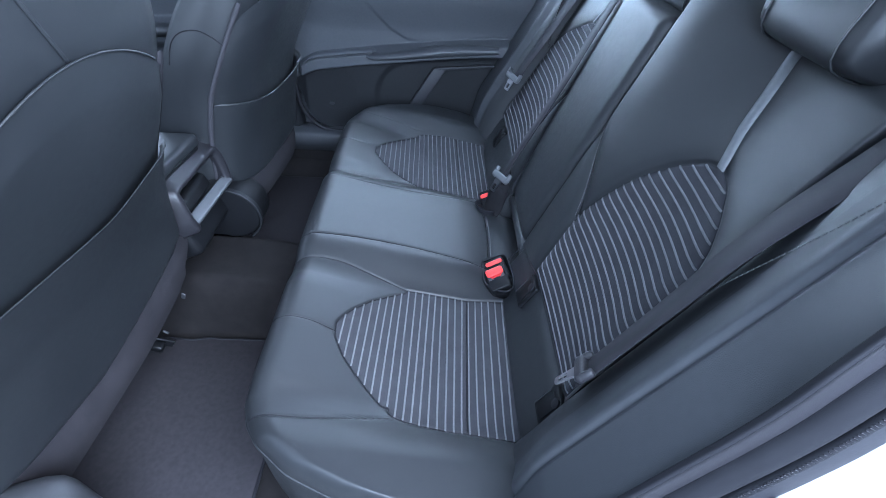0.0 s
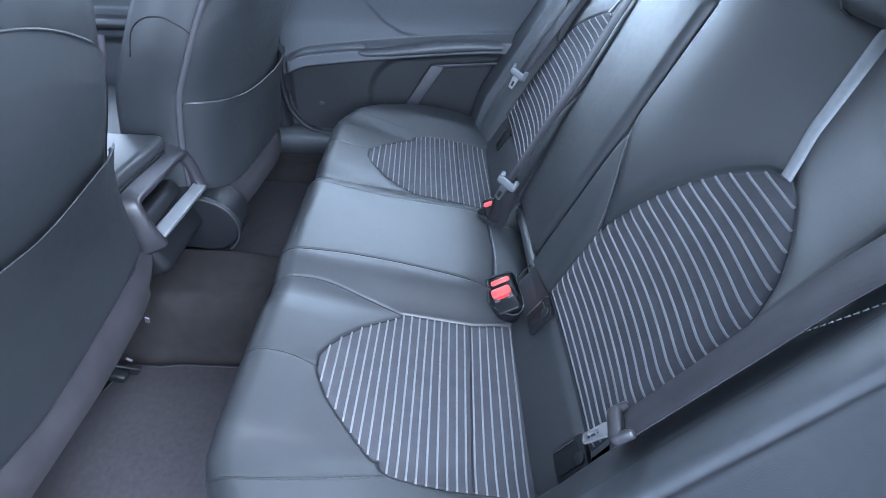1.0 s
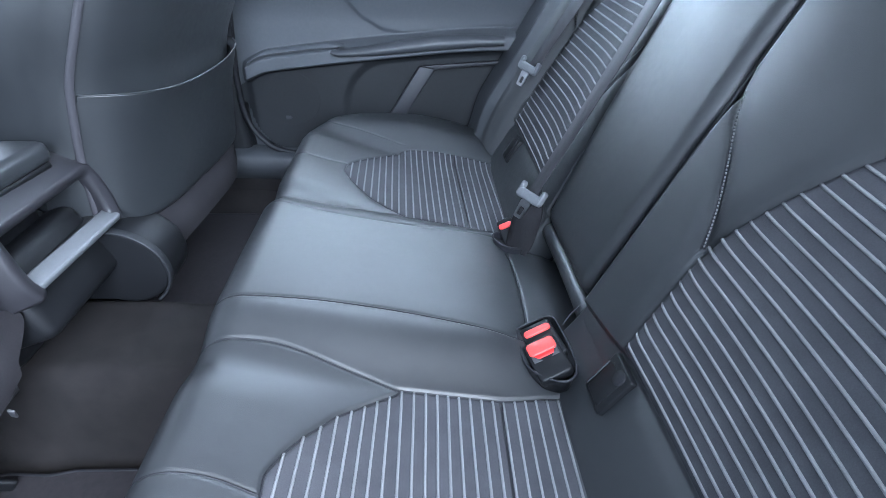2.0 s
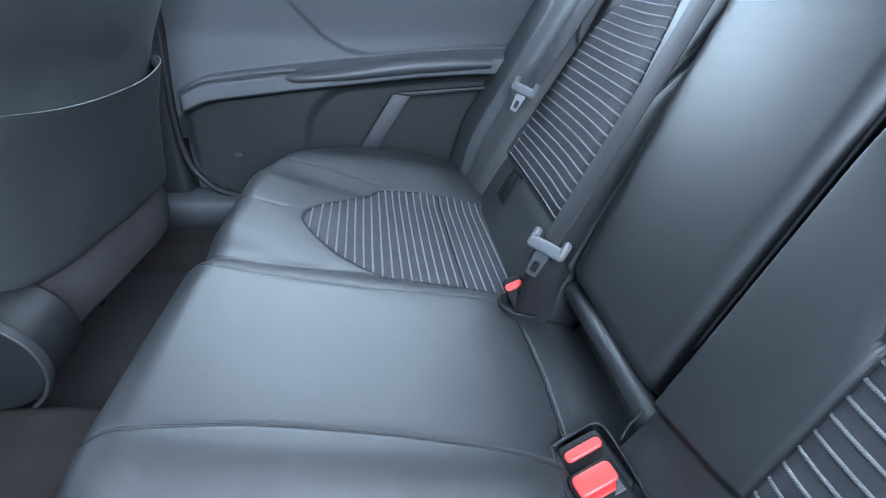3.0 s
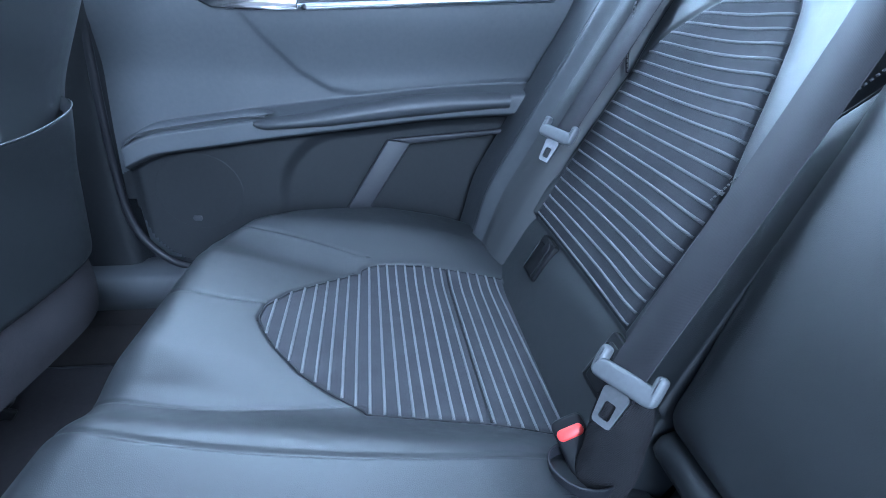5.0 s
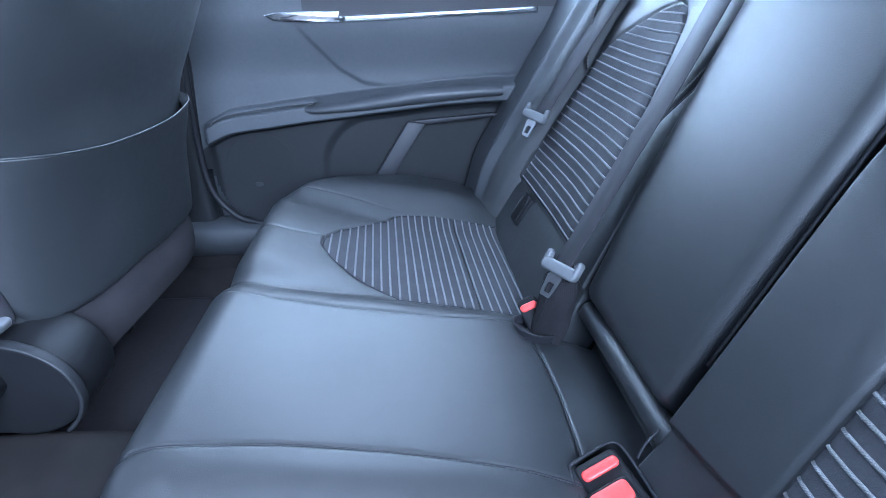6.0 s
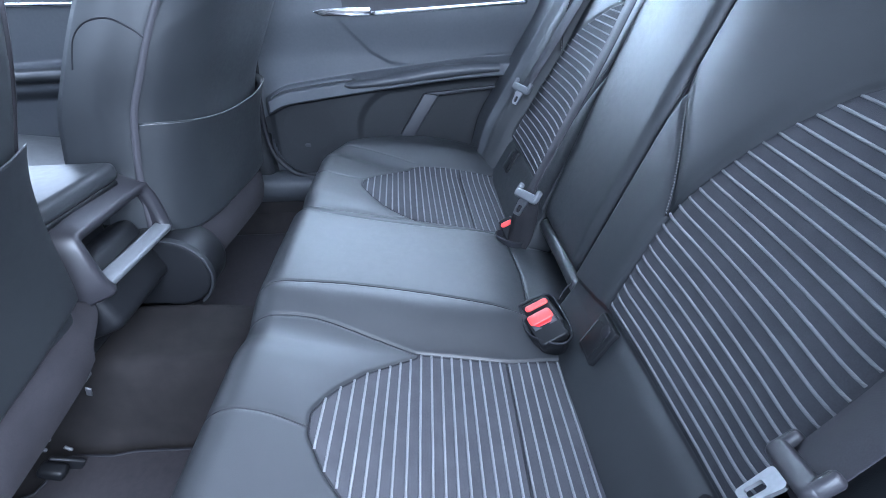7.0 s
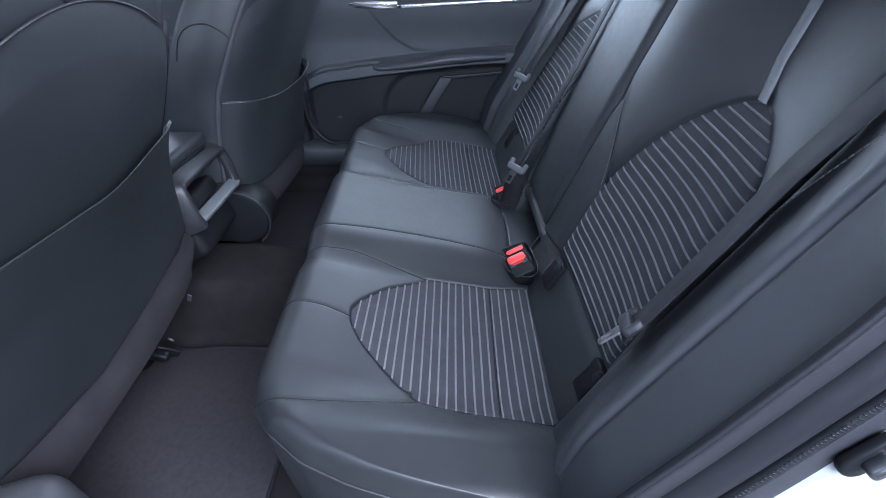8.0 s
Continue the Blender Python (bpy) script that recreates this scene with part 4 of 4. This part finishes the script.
    # seat cushion and rails in front
    part("seat_cushion", box(0.50, 0.50, 0.16, pose(x0 - 0.38, yc, 0.30, 0, 6, 0), 0.05, 4), LEATHER, ob)
    part("seat_base", box(0.42, 0.42, 0.08, pose(x0 - 0.34, yc, 0.20), 0.015), PLASTIC, ob)
    for o in (-0.19, 0.19):
        rail = part("rail", box(0.42, 0.035, 0.03, pose(x0 - 0.39, yc + o, 0.105), 0.004), PLASTIC, ob)
        part("bracket", box(0.038, 0.022, 0.020, pose(x0 - 0.135, yc + o + sgn * 0.03, 0.088, 0, 18, 0), 0.006), PLASTIC, rail)
        part("rail_lever", box(0.050, 0.008, 0.020, pose(x0 - 0.130, yc + o + sgn * 0.05, 0.080, 0, 35, 20), 0.003), PLASTIC, rail)
        for q, (a, b, c) in enumerate(((-0.110, 0.046, 0.100), (-0.148, 0.060, 0.105), (-0.128, 0.03, 0.118))):
            part("bolt", box(0.013 - 0.003 * q, 0.005, 0.006, pose(x0 + a, yc + o + sgn * b, c + 0.018, 25, 40, 15 * q), 0.002, 3), GRIP, rail)
        if sgn > 0 and o > 0:
            part("rail_strap", box(0.008, 0.003, 0.026, pose(x0 - 0.045, yc + 0.245, 0.225, 20, 25, 0), 0.001), GRIP, rail)
        part("rail_foot", box(0.06, 0.036, 0.09, pose(x0 - 0.34, yc + o, 0.085), 0.004), PLASTIC, rail)
    # headrest
    P = []
    for s in np.linspace(-1, 1, 24):
        r = (1 - abs(s) ** 3) ** (1 / 3)
        P.append([(x0 + lean * 0.42 - 0.05 + 0.05 * math.cos(a) * (0.5 + 0.5 * r), yc + s * 0.14, 1.03 + 0.09 * math.sin(a) * (0.4 + 0.6 * r)) for a in np.linspace(0, 2 * math.pi, 30, endpoint=False)])
    sheet("headrest", np.array(P).transpose(1, 0, 2), LEATHER, ob, wrap=True)
    for o in (-0.06, 0.06):
        tube("headrest_post", [(x0 + lean * 0.30 - 0.05, yc + o, 0.86), (x0 + lean * 0.38 - 0.05, yc + o, 0.98)], 0.006, STEEL, ob, n=4)
    return ob


make_front_seat(0.335, 0.232, [-0.690, -0.674, -0.662, -0.640, -0.570, -0.520, -0.46], "front seats", -1,
                lambda u: 0.690 + 0.095 * np.sqrt(np.maximum(1 - np.abs(u) ** 2.2, 0)),
                lambda u: 0.512 + 0.022 * np.maximum(-u, 0) ** 2 + 0.026 * np.maximum(u, 0) ** 2.5, 0.058, 4.5, 0.034, 0.0)
make_front_seat(-0.413, 0.236, [-0.70, -0.682, -0.66, -0.632, -0.575, -0.543, -0.52], "front seats", 1,
                lambda u: 0.787 - 0.107 * (u - 0.22) ** 2,
                lambda u: 0.556 + 0.040 * smooth(0.20, 0.95, u), 0.012, 3.0, -0.060, 0.050)


# ---------------------------------------------------------------- centre console
console = thing("centre_console", "dark centre console with padded lid and open rear storage frame", "console")
part("lid", box(0.36, 0.185, 0.030, pose(-0.856, -0.012, 0.466, 0, -2, -4), 0.011, 4), LID, console, "smooth padded armrest lid")
part("lid_edge", box(0.35, 0.178, 0.010, pose(-0.856, -0.012, 0.447, 0, -2, -4), 0.004, 3), PLASTIC, console)
part("body", box(0.75, 0.16, 0.24, pose(-1.10, -0.005, 0.32), 0.02, 3), PLASTIC, console)
part("rear_panel", box(0.015, 0.19, 0.10, pose(-0.735, 0.005, 0.39, 0, 12, 0), 0.004), PIANO, console, "recessed gloss black rear panel")
# the rounded hoop round the opening: two posts and a roll above
hoop = [(-0.668, -0.088, 0.335), (-0.672, -0.0975, 0.360), (-0.680, -0.0985, 0.400), (-0.688, -0.093, 0.428), (-0.690, -0.072, 0.4395), (-0.688, -0.03, 0.441),
        (-0.686, 0.05, 0.441), (-0.685, 0.092, 0.4385), (-0.682, 0.110, 0.425), (-0.676, 0.115, 0.40), (-0.670, 0.115, 0.36), (-0.666, 0.108, 0.338)]
path = spline(hoop, 80)
away = np.stack([0.05 + 0 * path[:, 0], path[:, 1] - 0.005, path[:, 2] - 0.385], -1)
sweep("hoop", path, rounded(0.056, 0.024, 0.009, 4), HOOP, console, "rounded grey-purple storage frame", up=away)
part("bottom_bar", box(0.026, 0.186, 0.013, pose(-0.655, 0.012, 0.352, 0, 20, -3), 0.004, 3), PLASTIC_GREY, console, "satin grey lower bar")
part("storage_floor", box(0.085, 0.19, 0.010, pose(-0.700, 0.008, 0.345), 0.003), PLASTIC, console)
part("underside", box(0.20, 0.185, 0.12, pose(-0.765, 0.004, 0.288, 0, -22, 0), 0.018, 4), PLASTIC, console)
part("tunnel_foot", box(0.30, 0.165, 0.16, pose(-0.90, 0.004, 0.245), 0.018, 4), PLASTIC, console)


# ---------------------------------------------------------------- seat belts
def make_belt(name, label, pts, faces_way):
    ob = thing(name, label, "seat belt", "rear seat belts")
    path = spline(pts, 60)
    sweep("webbing", path, rounded(0.047, 0.0016, 0.0007, 1), WEBBING, ob, up=faces_way)
    return ob


def make_tongue(parent, o, along, face, mat):
    """A latch plate with its grey slotted grip; o: the grip's middle, along: towards the tip."""
    m = axes(o, Vector(along).cross(Vector(face)), along)
    up = m.to_3x3() @ Vector((0, 0, 1))
    m = m @ pose(0, 0, 0.006)
    grip = part("grip", slab(rounded(0.060, 0.017, 0.008, 4), 0.012, m @ pose(0, 0, -0.006), 0.004, 3), mat, parent, "grey plastic belt grip")
    for s in (-1, 1):
        part("grip_end", slab(rounded(0.009, 0.022, 0.0043, 3), 0.012, m @ pose(s * 0.0255, -0.008, -0.006), 0.004, 3), mat, grip)
    plate = bmesh.new()
    outer = [(x * (1.22 if y < 0 else 0.92), y) for x, y in rounded(0.020, 0.031, 0.004, 3)]
    inner = rounded(0.010, 0.014, 0.002, 3)
    lay = []
    for zz in (0.0013, -0.0013):
        lay.append(([plate.verts.new((x, y + 0.024, zz)) for x, y in outer], [plate.verts.new((x, y + 0.027, zz)) for x, y in inner]))
    n = len(outer)
    for i in range(n):
        j = (i + 1) % n
        plate.faces.new((lay[0][0][i], lay[0][0][j], lay[0][1][j], lay[0][1][i]))
        plate.faces.new((lay[1][0][j], lay[1][0][i], lay[1][1][i], lay[1][1][j]))
        plate.faces.new((lay[0][0][j], lay[0][0][i], lay[1][0][i], lay[1][0][j]))
        plate.faces.new((lay[0][1][i], lay[0][1][j], lay[1][1][j], lay[1][1][i]))
    bmesh.ops.transform(plate, matrix=m, verts=plate.verts)
    part("latch_plate", plate, STEEL, parent, "slotted bare steel latch plate", smooth=False)


far_belt = make_belt("far_seat_belt", "grey seat belt hanging over the far bolster with steel latch", [(0.068, 0.500, 0.480), (0.090, 0.505, 0.52), (0.132, 0.510, 0.590), (0.20, 0.512, 0.71), (0.29, 0.512, 0.87)], (-0.9, -0.15, 0.4))
make_tongue(far_belt, (0.064, 0.497, 0.486), (-0.42, -0.10, -0.9), (-0.8, -0.45, 0.4), PLASTIC_GREY)
mid_belt = make_belt("middle_seat_belt", "grey middle seat belt running down beside the centre panel", [(0.008, 0.134, 0.362), (0.014, 0.136, 0.378), (0.028, 0.137, 0.41), (0.073, 0.140, 0.51), (0.120, 0.144, 0.615), (0.165, 0.148, 0.725), (0.228, 0.153, 0.87)], (-0.93, 0.08, 0.40))
make_tongue(mid_belt, (0.010, 0.128, 0.372), (-0.50, -0.30, -0.80), (-0.80, -0.40, 0.40), PLASTIC_GREY)
turning = np.stack([np.linspace(-0.72, -0.74, 60), 0.40 - 0.20 * smooth(0.0, 0.8, np.linspace(0, 1, 60)), np.linspace(0.55, 0.58, 60)], -1)
near_belt = make_belt("near_seat_belt", "grey seat belt across the near bolster with steel latch", [(0.040, -0.516, 0.456), (0.064, -0.515, 0.492), (0.124, -0.516, 0.604), (0.159, -0.516, 0.671), (0.194, -0.516, 0.722), (0.228, -0.515, 0.765), (0.30, -0.513, 0.855), (0.37, -0.51, 0.94)], turning)
make_tongue(near_belt, (0.047, -0.516, 0.466), (-0.72, -0.05, -0.65), (-0.56, 0.45, 0.60), HOOP)


def buckle_body(parent, o, along, face, w=0.032, h=0.014):
    m = axes(o, Vector(along).cross(Vector(face)), along)
    body = part("buckle_case", slab(rounded(w, 0.058, 0.006, 3), 0.018, m @ pose(0, 0, -0.018), 0.003, 2), PLASTIC, parent, "black plastic buckle case")
    part("red_button", slab(rounded(w * 0.84, h, min(0.005, h * 0.45), 4), 0.006, m @ pose(0, -0.016, -0.003), 0.002, 2), RED, body, "red release button")
    if h > 0.012:
        lip = [(-w * 0.36, -0.003), (w * 0.36, -0.003), (w * 0.24, 0.006), (-w * 0.24, 0.006)]
        part("button_lip", slab(lip, 0.004, m @ pose(0, -0.0165 + h / 2, -0.003), 0.001), RED_DARK, body, "darker red lower lip")
        for q in (-1, 1):
            part("rim", slab([(q * w * 0.40, 0.005), (q * w * 0.14, 0.005), (q * w * 0.40, -0.007)][::q], 0.003, m @ pose(0, -0.012 + h / 2, -0.0022), 0.0005), GRIP, body)


pair = thing("buckle_pair", "two seat belt buckles with red buttons in black elastic pocket", "seat belt buckle", "buckles")
buckle_body(pair, (-0.018, -0.1555, 0.301), (0.25, -0.95, -0.1), (-0.35, -0.2, 0.95), 0.044, 0.019)
buckle_body(pair, (-0.017, -0.1255, 0.300), (0.25, -0.95, -0.1), (-0.35, -0.2, 0.95), 0.044, 0.0105)
ring = spline([(-0.046, -0.100, 0.296), (-0.02, -0.089, 0.300), (0.004, -0.083, 0.302), (0.012, -0.112, 0.302), (0.016, -0.170, 0.300), (0.002, -0.190, 0.296), (-0.022, -0.182, 0.292), (-0.042, -0.160, 0.290), (-0.047, -0.125, 0.293), (-0.046, -0.100, 0.296)], 60)
well = np.array([ring, ring * np.array([0.9, 1, 1]) + np.array([-0.0015, 0, -0.02]), ring * np.array([0.2, 0.3, 1]) + np.array([-0.012, -0.095, -0.022])])
sheet("elastic_pocket", well, PLASTIC, pair)
sweep("pocket_edge", ring, circle(0.0018, 6), RUBBER, pair)
single = thing("middle_buckle", "single seat belt buckle with red button beside folded webbing", "seat belt buckle", "buckles")
buckle_body(single, (-0.021, 0.126, 0.303), (0.30, -0.70, -0.60), (-0.45, -0.45, 0.77), 0.028, 0.010)
fold = spline([(0.012, 0.128, 0.372), (0.006, 0.117, 0.348), (0.001, 0.111, 0.322), (-0.006, 0.108, 0.298), (-0.012, 0.104, 0.278)], 24)
R = []
for i, p in enumerate(fold):
    q = i / 23
    w, d = 0.018 + 0.006 * math.sin(math.pi * q), 0.006 + 0.005 * math.sin(math.pi * min(1, q * 1.2))
    ring = []
    for a in np.linspace(0, 2 * math.pi, 36, endpoint=False):
        k = 1 + 0.16 * noise.noise((math.cos(a) * 2.2, math.sin(a) * 2.2, q * 3.0))
        crease = 1 - 0.22 * math.exp(-((a - 4.4 - 0.5 * q) / 0.16) ** 2)
        ring.append(Vector(p) + Vector((0.80, -0.58, -0.1)) * (w * math.cos(a) * k) + Vector((-0.55, -0.75, 0.3)) * (d * math.sin(a) * k * crease))
    R.append([tuple(v) for v in ring])
sheet("webbing_fold", np.array(R).transpose(1, 0, 2), WEBBING_DARK, single, "bunched dark folded webbing", wrap=True)
loop_ = np.array([(-0.020 + 0.030 * math.cos(a), 0.116 + 0.024 * math.sin(a), 0.297 - 0.22 * 0.030 * math.cos(a)) for a in np.linspace(0, 2 * math.pi, 48)])
wall_ = np.array([loop_, loop_ * np.array([0.97, 1, 1]) - np.array([0, 0, 0.02]), (loop_ - loop_.mean(0)) * 0.6 + loop_.mean(0) - np.array([0, 0, 0.03])])
sheet("elastic_pocket", wall_, RUBBER, single, "black elastic pocket")
sweep("pocket_edge", loop_, circle(0.0015, 6), RUBBER, single)


def make_isofix(y):
    ob = thing("child_seat_anchor_cover", "small black plastic child seat anchor cover", "anchor cover", "anchor covers")
    proud = -0.006 if abs(y) > 0.4 else -0.004
    m = Matrix.Translation((back_x(0.333) - proud, y, 0.333)) @ axes((0, 0, 0), (0, -1, 0), (0.475, 0, 0.88))
    part("cover", slab(rounded(0.046, 0.058, 0.004, 3), 0.016, m @ pose(0, 0, -0.014), 0.002), PLASTIC, ob)
    part("inner_plate", slab(rounded(0.030, 0.044, 0.003, 3), 0.003, m @ pose(0, -0.002, 0.0005), 0.001), PLASTIC, ob)
    # pale strip that paints the highlight along the cover's edge
    part("edge_highlight", slab(rounded(0.0016, 0.040, 0.0007, 2), 0.002, m @ pose(-0.019, -0.004, 0.0015), 0.0004), GRIP, ob, "pale strip painting the edge highlight")
    # raised dark disc stands in for the shade inside the finger hole
    part("notch_shade", slab([(0.008 * math.cos(a), 0.009 * math.sin(a)) for a in np.linspace(0, 2 * math.pi, 20, endpoint=False)], 0.0035, m @ pose(0.008, 0.018, 0.001), 0.0005), RUBBER, ob)


for y in (-0.226, -0.478, 0.195, 0.430):
    make_isofix(y)


# ---------------------------------------------------------------- near door opening: trim, seal, painted jamb
opening = [(-0.113, 0.24), (-0.068, 0.32), (-0.012, 0.40), (0.041, 0.488), (0.085, 0.571), (0.102, 0.603), (0.125, 0.655), (0.150, 0.734), (0.184, 0.83), (0.223, 0.95)]


def along_opening(dx, y, n=70):
    return spline([(x + dx * 0.88, y, z - dx * 0.47) for x, z in opening], n)


trim = thing("door_opening_trim", "dark vinyl trim strip along the near door opening", "trim", kind="structure")
sweep("trim_groove", along_opening(0.0, -0.688), rounded(0.006, 0.008, 0.0025), RUBBER, trim, up=(0, -1, 0))
sweep("trim_strip", along_opening(0.0130, -0.689), rounded(0.021, 0.008, 0.0035), HOOP, trim, up=(0, -1, 0))
seal = thing("door_seal", "ribbed black rubber seal round the near door opening", "door seal", kind="structure")
sweep("seal_bulb", along_opening(0.040, -0.690, 160), circle(0.0180, 14, 0.8), RUBBER, seal, up=(0, -1, 0))
sweep("seal_lip", along_opening(0.062, -0.700, 60), rounded(0.012, 0.010, 0.004), RUBBER, seal, up=(0, -1, 0))
sweep("seal_flange", along_opening(0.080, -0.700, 60), rounded(0.026, 0.006, 0.002), PLASTIC_TRIM, seal, up=(0, -1, 0))
dd = along_opening(0.059, -0.7052, 400)
for i in range(60, 390, 2):
    sweep("rib", np.stack([dd[i] + np.array([0.0032, 0, -0.0018]), dd[i] - np.array([0.0032, 0, -0.0018])]), circle(0.0006, 5), RUBBER, seal, up=(0, -1, 0))
jamb = thing("door_jamb", "pale grey painted body of the near door opening", "car body", kind="structure")
J = np.array([along_opening(d, y, 60) for d, y in ((0.086, -0.694), (0.092, -0.704), (0.107, -0.708), (0.15, -0.714), (0.25, -0.745), (0.40, -0.80))])
sheet("painted_panel", J, PAINT, jamb, flip=True)
striker = thing("door_striker", "dark metal door striker on the pale grey jamb", "door striker")
ms = axes((0.163, -0.709, 0.514), (0.55, 0.0, 0.83), (-0.83, 0.0, 0.55))
part("striker_plate", slab(rounded(0.054, 0.026, 0.012, 4), 0.010, ms @ pose(0, 0, -0.004), 0.003), PLASTIC, striker)
part("striker_loop", slab(rounded(0.022, 0.012, 0.005, 4), 0.014, ms @ pose(0, 0, 0.004), 0.003), STEEL, striker)

# ---------------------------------------------------------------- rest of the car shell and the ground
# roof, near front door, near pillar and dashboard: unseen, added to limit skylight
roof = thing("roof_liner", "unseen pale fabric roof lining that closes the cabin", "roof", kind="structure")
RX, RY = np.meshgrid(np.linspace(-1.6, 0.65, 40), np.linspace(-0.60, 0.60, 30), indexing="ij")
sheet("liner", np.stack([RX, RY, 1.24 - 0.10 * (RX + 0.4) ** 2 - 0.10 * (RY / 0.6) ** 4], -1), LINER, roof, flip=True)
ndoor = thing("door_front_near", "unseen dark near front door, added to shut out skylight", "car door", kind="structure")
part("door_panel", box(1.02, 0.10, 0.55, pose(-1.26, -0.80, 0.41), 0.02), PLASTIC_DOOR, ndoor)
npil = thing("pillar_near", "unseen dark near door pillar, added to shut out skylight", "pillar", kind="structure")
sweep("pillar_trim", spline([(-0.80, -0.745, 0.10), (-0.80, -0.745, 0.35), (-0.77, -0.74, 0.60), (-0.70, -0.70, 1.0), (-0.66, -0.64, 1.2)], 20), rounded(0.10, 0.07, 0.02), PLASTIC_DOOR, npil, up=(0, 1, 0))
bulk = thing("dashboard", "unseen dark dashboard block, added to shut out skylight", "dashboard", kind="structure")
part("dash_pad", box(0.35, 1.45, 0.55, pose(-1.85, 0, 0.50), 0.06, 4), PLASTIC_DOOR, bulk)
shelf = thing("parcel_shelf", "dark parcel shelf below the rear window", "parcel shelf", kind="structure")
part("shelf_board", box(0.50, 1.30, 0.03, pose(0.66, 0, 0.885, 0, -3, 0), 0.01), CARPET, shelf)
cpil = thing("pillar_rear_far", "dark rear side pillar trim", "pillar", kind="structure")
part("pillar_trim", box(0.45, 0.06, 0.75, pose(0.52, 0.72, 0.72, 0, 28, 0), 0.02), PLASTIC_DOOR, cpil)
glass = thing("window_rear_far", "closed rear side window", "window", kind="structure")
wp = part("pane", box(0.92, 0.004, 0.50, pose(-0.17, 0.725, 0.91, 14, 0, 0), 0.001), GLASS, glass)
wp.visible_shadow = False
ground = thing("ground", "grey asphalt beside the car", "ground", kind="structure")
part("asphalt", box(60, 60, 0.02, pose(0, 0, -0.30), 0.001), GROUND, ground)
